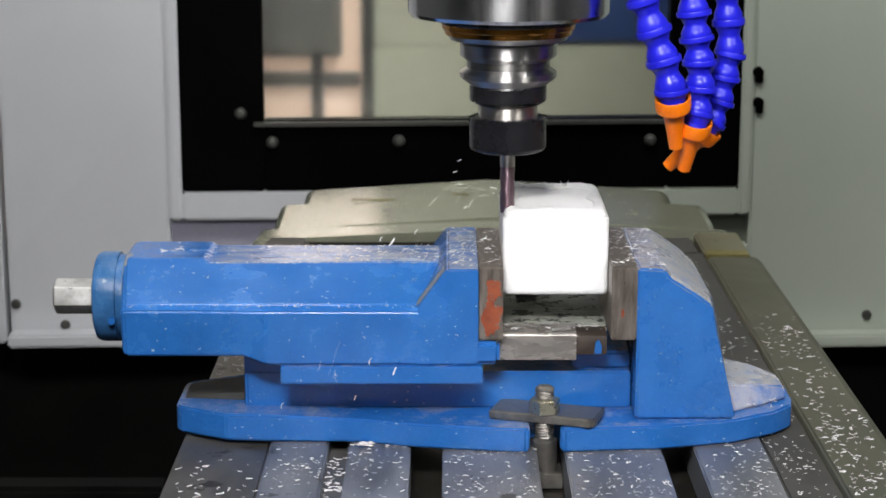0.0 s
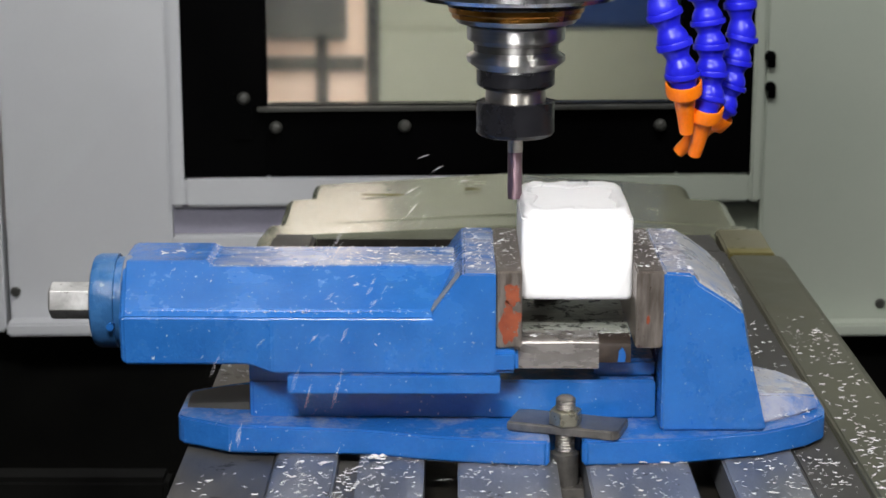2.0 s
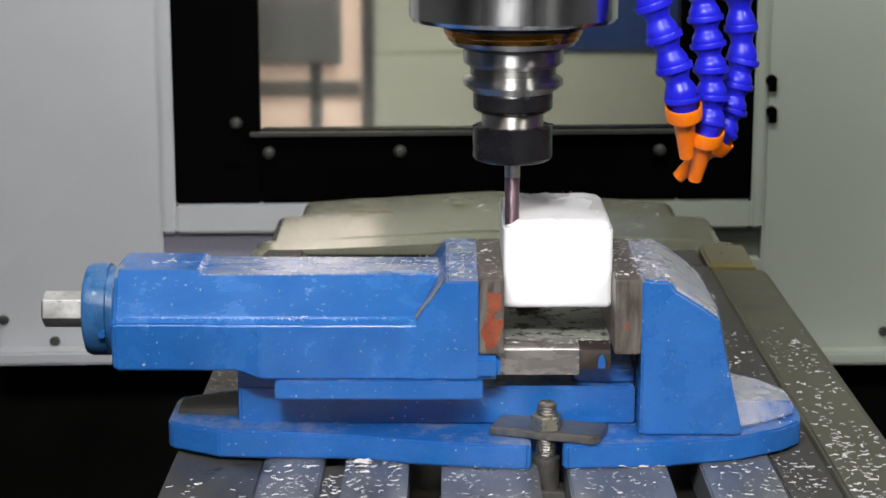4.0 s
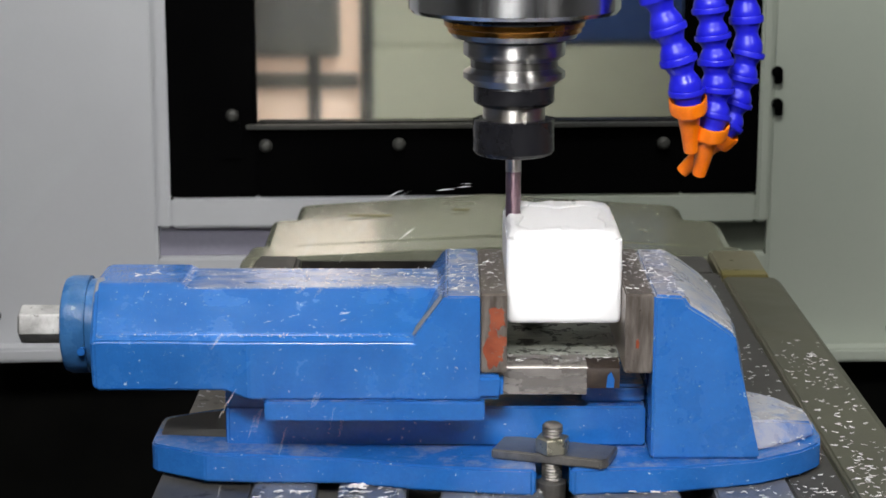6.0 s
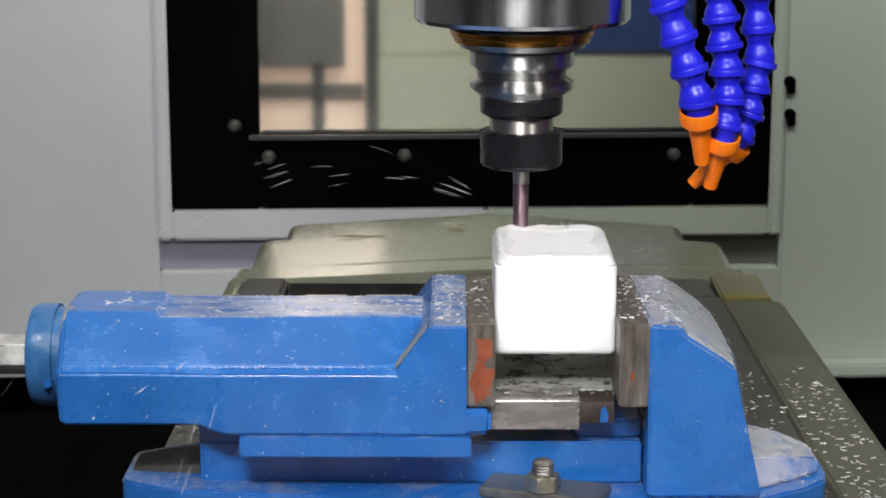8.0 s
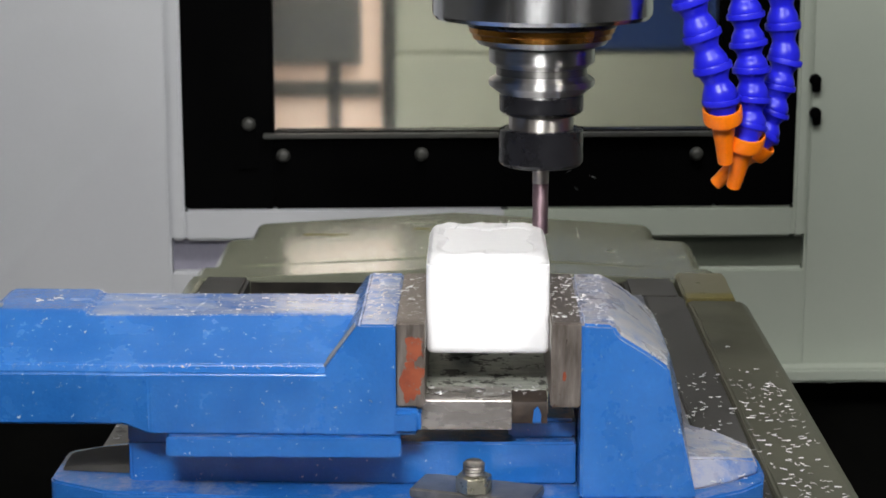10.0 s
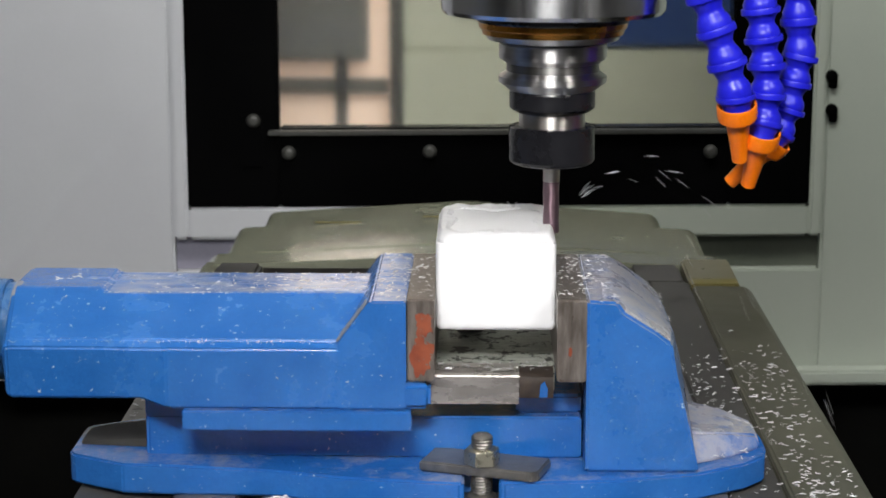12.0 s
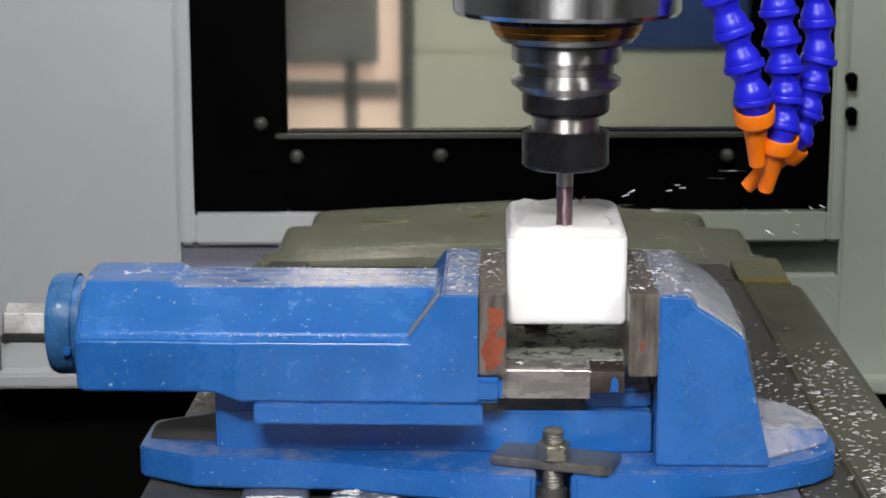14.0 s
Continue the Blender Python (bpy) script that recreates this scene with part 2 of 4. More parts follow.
RED = surface("red_marking_paint", (0.19, 0.036, 0.014), (0.29, 0.068, 0.026), rough=0.55, scale=130, fine=900, bump=0.2, wear=((0.16, 0.13, 0.115), 320, 0.58))
GUTTER = surface("deep_olive_paint", (0.050, 0.050, 0.036), (0.092, 0.091, 0.066), rough=0.40, scale=14, fine=260, bump=0.06, spec=0.22)
OLIVE = surface("olive_paint", (0.17, 0.178, 0.132), (0.24, 0.25, 0.187), rough=0.24, scale=14, fine=260, bump=0.02, wear=((0.24, 0.22, 0.12), 24, 0.74), coat=1.0, coat_rough=0.2, rough_var=0.05)
OLIVE_DARK = surface("dark_olive_paint", (0.11, 0.105, 0.07), (0.165, 0.155, 0.105), rough=0.32, scale=20, fine=260, bump=0.06)
YELLOWED = surface("oil_stain", (0.125, 0.108, 0.035), (0.18, 0.155, 0.055), rough=0.35, scale=60, fine=400, bump=0.1)
WALL = surface("pale_grey_paint", (0.50, 0.51, 0.54), (0.56, 0.57, 0.60), rough=0.45, scale=3.0, fine=220, bump=0.015, dist=0.0004, speckle=0.12)
# same wall, with the darker greenish light of its right half in the colour
WALL_GREEN_CAST = surface("pale_wall_green_cast", (0.405, 0.45, 0.39), (0.46, 0.50, 0.435), rough=0.42, scale=3.0, fine=220, bump=0.015, dist=0.0004, speckle=0.12)
LINING = surface("low_bounce_grey", (0.16, 0.16, 0.16), (0.20, 0.20, 0.20), rough=0.6, scale=3.0, fine=120, bump=0.05)
# shade of the recess under the trim, put into violet and green colours
RECESS = surface("violet_recess_shade", (0.26, 0.25, 0.32), (0.32, 0.31, 0.38), rough=0.5, scale=5, fine=220, bump=0.05)
RECESS_GREEN = surface("green_recess_shade", (0.10, 0.115, 0.09), (0.14, 0.155, 0.125), rough=0.5, scale=5, fine=220, bump=0.05)
BLACK = surface("black_paint", (0.0010, 0.0010, 0.0012), (0.0020, 0.0020, 0.0022), rough=0.5, scale=8, fine=220, bump=0.03, spec=0.02)
PIT = surface("near_black_steel", (0.003, 0.003, 0.003), (0.009, 0.009, 0.008), rough=0.6, scale=6, fine=120, bump=0.1, spec=0.08)
BLUE_PLASTIC = surface("royal_blue_plastic", (0.011, 0.011, 0.54), (0.016, 0.018, 0.63), rough=0.36, scale=60, fine=600, bump=0.03, spec=0.4)
ORANGE = surface("orange_plastic", (0.98, 0.195, 0.002), (1.0, 0.235, 0.004), rough=0.40, scale=60, fine=600, bump=0.04)
CONCRETE = surface("shop_floor", (0.20, 0.20, 0.19), (0.30, 0.30, 0.28), rough=0.7, scale=2, fine=60, bump=0.1)
BEIGE = surface("beige_cabinet_paint", (0.43, 0.43, 0.34), (0.50, 0.50, 0.40), rough=0.5, scale=4, fine=120, bump=0.05)
DARK_BAR = surface("dark_grey_frame", (0.035, 0.035, 0.032), (0.06, 0.06, 0.055), rough=0.5, scale=9, fine=120, bump=0.05)
GREY_BOARD = surface("grey_board", (0.11, 0.105, 0.095), (0.15, 0.145, 0.13), rough=0.6, scale=9, fine=120, bump=0.05)
BLUE_PANEL = surface("blue_panel_paint", (0.02, 0.05, 0.17), (0.03, 0.07, 0.22), rough=0.4, scale=5, fine=120, bump=0.05)
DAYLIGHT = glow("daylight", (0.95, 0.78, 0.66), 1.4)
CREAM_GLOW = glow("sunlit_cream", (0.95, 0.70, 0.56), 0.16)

m_white, _nt, _b = material("white_nylon")
_n = noise_node(_nt, 180, 5, 0.6)
_nt.links.new(mix(_nt, _n.outputs["Fac"], (0.83, 0.83, 0.845), (0.87, 0.87, 0.885)), _b.inputs["Base Color"])
_b.inputs["Roughness"].default_value = 0.42
_b.inputs["Subsurface Weight"].default_value = 0.35
_b.inputs["Subsurface Radius"].default_value = (1, 1, 1)
_b.inputs["Subsurface Scale"].default_value = 0.005
_bp = _nt.nodes.new("ShaderNodeBump")
_bp.inputs["Strength"].default_value, _bp.inputs["Distance"].default_value = 0.15, 0.0005
_nt.links.new(_n.outputs["Fac"], _bp.inputs["Height"])
_nt.links.new(_bp.outputs["Normal"], _b.inputs["Normal"])
WHITE = m_white
RIM = m_white.copy()
RIM.name = "thin_translucent_nylon"
RIM.node_tree.nodes["Principled BSDF"].inputs["Transmission Weight"].default_value = 0.22
CHIP = surface("white_chip", (0.48, 0.48, 0.50), (0.66, 0.66, 0.68), rough=0.5, scale=200, fine=900, bump=0.05)

m_glass, _nt, _b = material("window_glass")
_b.inputs["Base Color"].default_value = (0.93, 0.96, 0.93, 1)
_b.inputs["Transmission Weight"].default_value = 1.0
_b.inputs["Roughness"].default_value = 0.11
_b.inputs["IOR"].default_value = 1.45
GLASS = m_glass

# ---- mesh helpers ----
ORIGIN = {}


def thing(name, base, label, category, group="", kind=""):
    ob = new(name)
    ob.empty_display_size = 0.02
    ob.location = base
    ORIGIN[ob.name] = Vector(base)
    return tagged(ob, label, category, group, kind)


def finish(bm, mat, smooth=True, angle=38):
    bmesh.ops.recalc_face_normals(bm, faces=bm.faces)
    me = bpy.data.meshes.new("mesh")
    bm.to_mesh(me)
    bm.free()
    me.materials.append(mat)
    if smooth:
        me.shade_smooth()
        me.set_sharp_from_angle(angle=radians(angle))
    return me


def part(name, bm, mat, parent, label="", crisp=False):
    """One mesh of a thing; built in the place's own metres, set under its thing."""
    o = ORIGIN[parent.name]
    bmesh.ops.translate(bm, verts=bm.verts, vec=-o)
    ob = new(name, finish(bm, mat, True, 14 if crisp else 38))
    if not crisp:
        ob.modifiers.new("even_normals", "WEIGHTED_NORMAL").keep_sharp = True
    ob.parent = parent
    ORIGIN[ob.name] = o
    if label:
        ob["label"] = label
    return ob


def solo(name, bm, mat, base, label, category, group="", kind=""):
    bmesh.ops.translate(bm, verts=bm.verts, vec=-Vector(base))
    ob = new(name, finish(bm, mat))
    ob.location = base
    ORIGIN[ob.name] = Vector(base)
    return tagged(ob, label, category, group, kind)


def soften(bm, w, seg=2, angle=20):
    if w > 0:
        bm.normal_update()
        sharp = [e for e in bm.edges if len(e.link_faces) == 2 and e.calc_face_angle(0) > radians(angle)]
        bmesh.ops.bevel(bm, geom=sharp, offset=w, segments=seg, affect="EDGES", clamp_overlap=True)
    return bm


def box(x0, x1, y0, y1, z0, z1, w=0.0, bm=None, seg=2):
    b = bmesh.new()
    bmesh.ops.create_cube(b, size=1, matrix=Matrix.Translation(((x0 + x1) / 2, (y0 + y1) / 2, (z0 + z1) / 2)) @ Matrix.Diagonal((x1 - x0, y1 - y0, z1 - z0, 1)))
    soften(b, w, seg)
    return join(bm, b)


def join(bm, b):
    if bm is None:
        return b
    me = bpy.data.meshes.new("tmp")
    b.to_mesh(me)
    b.free()
    bm.from_mesh(me)
    bpy.data.meshes.remove(me)
    return bm


def loft(rings, w=0.0, seg=2, bm=None, angle=20):
    """Skin over closed rings of equal length, with end caps."""
    b = bmesh.new()
    vs = [[b.verts.new(p) for p in r] for r in rings]
    n = len(rings[0])
    for a, c in zip(vs, vs[1:]):
        for i in range(n):
            b.faces.new((a[i], a[(i + 1) % n], c[(i + 1) % n], c[i]))
    b.faces.new(vs[0])
    b.faces.new(list(reversed(vs[-1])))
    bmesh.ops.recalc_face_normals(b, faces=b.faces)
    soften(b, w, seg, angle)
    return join(bm, b)


def prism(pts, axis, a, c, w=0.0, seg=2, bm=None):
    put = {"x": lambda p, h: (h, p[0], p[1]), "y": lambda p, h: (p[0], h, p[1]), "z": lambda p, h: (p[0], p[1], h)}[axis]
    return loft([[put(p, a) for p in pts], [put(p, c) for p in pts]], w, seg, bm)


def lathe(profile, centre, axis="z", n=48, bm=None, turn=0.0):
    """Solid of revolution: (distance along the axis, radius) from one end to the other."""
    b = bmesh.new()
    cx, cy, cz = centre
    rings = []
    for h, r in profile:
        ring = []
        for i in range(n):
            t = 2 * math.pi * i / n + turn
            u, v = r * math.cos(t), r * math.sin(t)
            ring.append(b.verts.new((cx + u, cy + v, h) if axis == "z" else (h, cy + u, cz + v) if axis == "x" else (cx + u, h, cz + v)))
        rings.append(ring)
    for p, q in zip(rings, rings[1:]):
        for i in range(n):
            b.faces.new((p[i], p[(i + 1) % n], q[(i + 1) % n], q[i]))
    b.faces.new(rings[0])
    b.faces.new(rings[-1])
    bmesh.ops.recalc_face_normals(b, faces=b.faces)
    return join(bm, b)


def roughen(bm, amount, scale):
    for v in bm.verts:
        v.co += noise.noise_vector(v.co * scale) * amount
    return bm


# ---- the enclosure ----
BY = 2.2  # inner face of the far wall


def enclosure():
    w = thing("wall_far", (0, BY, 0.69), "pale painted sheet metal wall with a window opening", "wall", kind="structure")
    part("panel", box(-0.512, -0.3235, BY, BY + 0.03, 0.6965, 2.1, 0.003), WALL, w)
    part("panel", box(0.3535, 1.1, BY, BY + 0.03, 0.684, 2.1, 0.003), WALL_GREEN_CAST, w)
    part("panel", box(-0.3233, 0.03, BY, BY + 0.03, 0.6965, 0.8055, 0.002), WALL, w)
    part("panel", box(0.0302, 0.3533, BY, BY + 0.03, 0.684, 0.8045, 0.002), WALL_GREEN_CAST, w)
    part("panel", box(-0.3233, 0.3533, BY + 0.001, BY + 0.03, 1.62, 2.1, 0.002), WALL, w)
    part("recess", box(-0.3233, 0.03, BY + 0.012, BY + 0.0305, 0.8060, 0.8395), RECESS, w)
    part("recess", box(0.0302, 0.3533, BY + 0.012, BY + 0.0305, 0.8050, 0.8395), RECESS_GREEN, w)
    part("flange", box(-0.512, 0.0, BY - 0.030, BY - 0.001, 0.6955, 0.7115, 0.003), WALL, w)
    part("flange", box(0.003, 1.1, BY - 0.026, BY - 0.001, 0.682, 0.698, 0.003), WALL_GREEN_CAST, w)
    part("panel", box(-1.1, -0.516, BY - 0.012, BY + 0.03, 0.6965, 2.1, 0.003), WALL, w)
    for x, z in ((-0.449, 0.716), (-0.505, 0.742), (0.4994, 0.7155)):
        part("screw", lathe([(BY - 0.004, 0.003), (BY - 0.003, 0.0055), (BY - 0.0005, 0.006)], (x, 0, z), "y", 16), DARK_BAR, w, "dark screw")
    for x, z in ((0.358, 1.0071), (0.3593, 0.9715)):
        b = lathe([(BY - 0.007, 0.003), (BY - 0.006, 0.006), (BY - 0.0005, 0.0065)], (x, 0, z + 0.003), "y", 18)
        box(x - 0.003, x + 0.006, BY - 0.005, BY - 0.0006, z - 0.010, z + 0.001, 0.001, b)
        part("clip", b, BLACK, w, "black plastic clip")

    f = thing("window_1", (0, BY - 0.02, 0.84), "black framed glass window in a pale trim", "window", kind="structure")
    part("trim", box(-0.3232, -0.3085, BY - 0.004, BY + 0.032, 0.8400, 1.62, 0.003), WALL, f)
    part("trim", box(0.3395, 0.3532, BY - 0.004, BY + 0.032, 0.8400, 1.62, 0.003), WALL_GREEN_CAST, f)
    part("trim", box(-0.3083, 0.0300, BY - 0.004, BY + 0.032, 0.8400, 0.8745, 0.003), WALL, f)
    part("trim", box(0.0301, 0.3393, BY - 0.004, BY + 0.032, 0.8400, 0.8745, 0.003), WALL_GREEN_CAST, f)
    part("trim", box(-0.3083, 0.3393, BY - 0.004, BY + 0.032, 1.56, 1.62, 0.003), WALL, f)
    part("window_frame", box(-0.3081, -0.2128, BY - 0.004, BY + 0.026, 0.8747, 1.559, 0.002), BLACK, f)
    part("window_frame", box(0.2545, 0.3391, BY - 0.004, BY + 0.026, 0.8747, 1.559, 0.002), BLACK, f)
    part("window_frame", box(-0.2126, 0.2543, BY - 0.004, BY + 0.026, 0.8747, 0.9575, 0.002), BLACK, f)
    part("window_frame", box(-0.2126, 0.2543, BY - 0.004, BY + 0.026, 1.50, 1.559, 0.002), BLACK, f)
    part("sill", box(-0.224, 0.2545, BY - 0.014, BY - 0.0045, 0.9515, 0.9565, 0.0012), DARK_BAR, f, "grey metal glazing strip")
    part("backing_plate", box(-0.252, -0.230, BY - 0.0075, BY - 0.0045, 0.918, 0.972, 0.001), BLACK, f)
    for x, z in ((-0.2389, 0.9664), (-0.2032, 0.9326), (-0.058, 0.9333), (0.0875, 0.9326), (0.2329, 0.9320), (0.294, 0.9540)):
        b = lathe([(BY - 0.0145, 0.0025), (BY - 0.0135, 0.005), (BY - 0.011, 0.0068), (BY - 0.0078, 0.0074)], (x, 0, z), "y", 24)
        part("bolt", b, DARK_BAR, f, "round-headed steel bolt")
    p = part("pane", box(-0.2125, 0.2542, BY + 0.008, BY + 0.013, 0.9577, 1.4998), GLASS, f, "clear glass pane")
    p.visible_shadow = False
    # the far wall stands three degrees off square to the table
    hinge = Matrix.Translation((-0.31, BY, 0)) @ pose(0, 0, 0, 0, 0, 3.0) @ Matrix.Diagonal((1.0083, 1, 1, 1)) @ Matrix.Translation((0.31, -BY, 0))
    for ob in (w, f):
        ob.matrix_basis = hinge @ Matrix.Translation(ob.location)

    # side walls and roof out of view, dark so that little light bounces
    solo("wall_left", box(-1.14, -1.1, -0.2, BY + 0.12, 0.4, 2.14), LINING, (-1.12, 1, 0.4), "unseen machine side wall, dark grey to limit bounced light", "wall", kind="structure")
    solo("wall_right", box(1.1, 1.14, -0.2, BY + 0.12, 0.4, 2.14), LINING, (1.12, 1, 0.4), "unseen machine side wall, dark grey to limit bounced light", "wall", kind="structure")
    solo("ceiling", box(-1.14, 1.14, -0.2, BY + 0.12, 2.141, 2.18), LINING, (0, 1, 2.141), "unseen machine roof, dark grey to limit bounced light", "ceiling", kind="structure")
    pit = thing("sump", (0, 1.2, 0.4), "near-black machine base below the table", "machine base", kind="structure")
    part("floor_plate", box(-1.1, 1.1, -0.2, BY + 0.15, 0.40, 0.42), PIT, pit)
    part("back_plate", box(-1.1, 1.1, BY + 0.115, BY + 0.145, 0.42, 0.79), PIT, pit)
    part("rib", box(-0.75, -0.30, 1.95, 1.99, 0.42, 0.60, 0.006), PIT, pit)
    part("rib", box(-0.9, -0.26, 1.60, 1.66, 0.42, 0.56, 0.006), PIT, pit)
    solo("floor", box(-4, 4, -4, 6, -0.05, 0.0), CONCRETE, (0, 1, 0), "grey concrete workshop floor", "floor", kind="structure")
    # unseen wall behind the camera, striped to put bands into the spindle's reflections
    w = thing("wall_reflected", (0, -4, 0), "unseen wall of pale panels and dark posts, added for reflections", "wall", kind="structure")
    for k in range(-3, 4):
        part("panel", box(k * 1.3 - 0.42, k * 1.3 + 0.42, -4.05, -4, 0, 3.2), WALL, w)
        part("post", box(k * 1.3 + 0.422, k * 1.3 + 0.878, -4.05, -3.97, 0, 3.2), DARK_BAR, w)


def beyond_window():
    """What stands behind the glass: a bright doorway with bars, a pale cabinet, a blue panel."""
    y = 2.60
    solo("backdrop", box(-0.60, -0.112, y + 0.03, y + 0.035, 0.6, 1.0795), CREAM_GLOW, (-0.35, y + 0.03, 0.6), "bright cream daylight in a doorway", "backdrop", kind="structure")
    # unseen upper doorway, its glow set by the reflections on vise and cover
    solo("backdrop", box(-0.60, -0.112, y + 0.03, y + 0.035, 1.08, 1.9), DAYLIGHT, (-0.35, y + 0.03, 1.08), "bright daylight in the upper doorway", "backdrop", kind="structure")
    d = thing("door_frame", (-0.18, y, 0.6), "dark grey door frame with crossing bars", "door frame", kind="structure")
    part("post", box(-0.116, -0.100, y - 0.004, y + 0.012, 0.6, 1.6, 0.002), DARK_BAR, d)
    part("post", box(-0.184, -0.169, y, y + 0.014, 0.6, 0.9828, 0.002), DARK_BAR, d)
    part("bar", box(-0.60, -0.119, y + 0.0145, y + 0.022, 0.9405, 0.9595, 0.002), GREY_BOARD, d)
    part("board", box(-0.60, -0.1425, y, y + 0.01, 0.983, 1.075, 0.002), GREY_BOARD, d, "grey board")
    part("bar", box(-0.183, -0.170, y - 0.008, y - 0.001, 0.99, 1.075, 0.001), GREY_BOARD, d)
    c = thing("cabinet", (0.2, y, 0.5), "pale beige machine cabinet", "cabinet")
    part("body", box(-0.0995, 0.60, y, y + 0.10, 0.5, 0.996, 0.003), BEIGE, c)
    part("upper_body", box(-0.0995, 0.11, y + 0.006, y + 0.10, 0.997, 1.6, 0.003), BEIGE, c)
    part("panel", box(0.1105, 0.60, y + 0.004, y + 0.10, 1.001, 1.6, 0.003), BLUE_PANEL, c, "dark blue panel")


# ---- the machine table ----
def machine_table():
    t = thing("machine_table", (0.03, 1.3, 0.82), "worn cast iron machine table with T-slots", "machine table")
    y0, y1 = 0.80, 1.775
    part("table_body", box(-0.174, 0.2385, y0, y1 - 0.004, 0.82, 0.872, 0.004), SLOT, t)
    for x0, x1, z, m in ((-0.176, -0.1168, 0.8975, TABLE), (-0.1163, -0.078, 0.900, TABLE_BLUE), (-0.0645, -0.0238, 0.900, TABLE_BLUE),
                         (-0.003, 0.0585, 0.900, TABLE_BLUE), (0.0762, 0.1400, 0.900, TABLE_BLUE), (0.1612, 0.2075, 0.900, TABLE_BLUE), (0.2085, 0.2418, 0.8985, TABLE_EDGE)):
        part("rail", box(x0, x1, y0, y1, 0.873, z, 0.0014), m, t)
    part("groove_floor", box(-0.0778, -0.0647, y0, y1, 0.874, 0.8925), TABLE, t)
    g = prism([(0.2425, 0.872), (0.2425, 0.8975), (0.245, 0.9005), (0.264, 0.9005), (0.288, 0.900), (0.2945, 0.895), (0.296, 0.872)], "y", 0.84, 1.752, 0.0012)
    part("gutter", g, GUTTER, t, "olive painted drip gutter")
    part("end_block", box(-0.176, -0.136, 1.7755, 1.8452, 0.86, 0.8985, 0.003), TABLE_EDGE, t)
    part("end_block", box(0.196, 0.2398, 1.7755, 1.8452, 0.86, 0.8985, 0.003), TABLE_EDGE, t)
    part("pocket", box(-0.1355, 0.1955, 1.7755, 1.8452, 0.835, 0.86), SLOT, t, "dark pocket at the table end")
    # near-black plate before the olive cover, standing in for the pocket's shade
    part("pocket_shade", box(-0.1355, 0.1955, 1.8440, 1.8455, 0.8605, 0.8935), SLOT, t)


def way_cover():
    c = thing("way_cover", (0.04, 1.9, 0.83), "stepped olive sheet metal way cover with oil stains", "machine cover")

    def tier(x0, x1, xa, ya, yb, ze, za, foot):
        pts = [(x0, foot), (x0, ze - 0.005), (x0 + 0.006, ze), (xa - 0.01, za - 0.0004), (xa, za), (xa + 0.01, za - 0.0004), (x1 - 0.008, ze), (x1, ze - 0.006), (x1, foot)]
        drop = 0.044 * (yb - ya)  # each sheet falls a little towards the front
        return loft([[(x, ya, z if z == foot else z - drop) for x, z in pts], [(x, yb, z) for x, z in pts]], 0.0015)
    part("lower_tier", tier(-0.189, 0.285, 0.042, 1.846, 1.888, 0.8970, 0.9080, 0.83), OLIVE, c)
    part("middle_tier", tier(-0.176, 0.272, 0.044, 1.884, 1.987, 0.9020, 0.9140, 0.83), OLIVE, c)
    part("upper_tier", tier(-0.153, 0.240, 0.046, 1.983, 2.055, 0.9045, 0.9165, 0.83), OLIVE, c)
    arm = prism([(1.7585, 0.83), (1.7560, 0.8965), (1.7600, 0.9000), (1.8455, 0.9035), (1.8455, 0.83)], "x", 0.2420, 0.2850, 0.002)
    part("side_arm", arm, OLIVE_DARK, c)
    part("side_arm", box(-0.189, -0.1765, 1.776, 1.8455, 0.83, 0.899, 0.003), OLIVE, c)
    part("stain", box(0.2426, 0.2835, 1.7535, 1.7740, 0.8945, 0.9018, 0.001), YELLOWED, c, "yellow oil stain")
    part("stain", box(-0.10, -0.055, 1.9822, 1.9832, 0.9075, 0.9092, 0.0004), YELLOWED, c, "yellow oil stain")
    part("stain", box(0.005, 0.022, 1.9822, 1.9832, 0.9135, 0.9152, 0.0004), YELLOWED, c, "yellow oil stain")


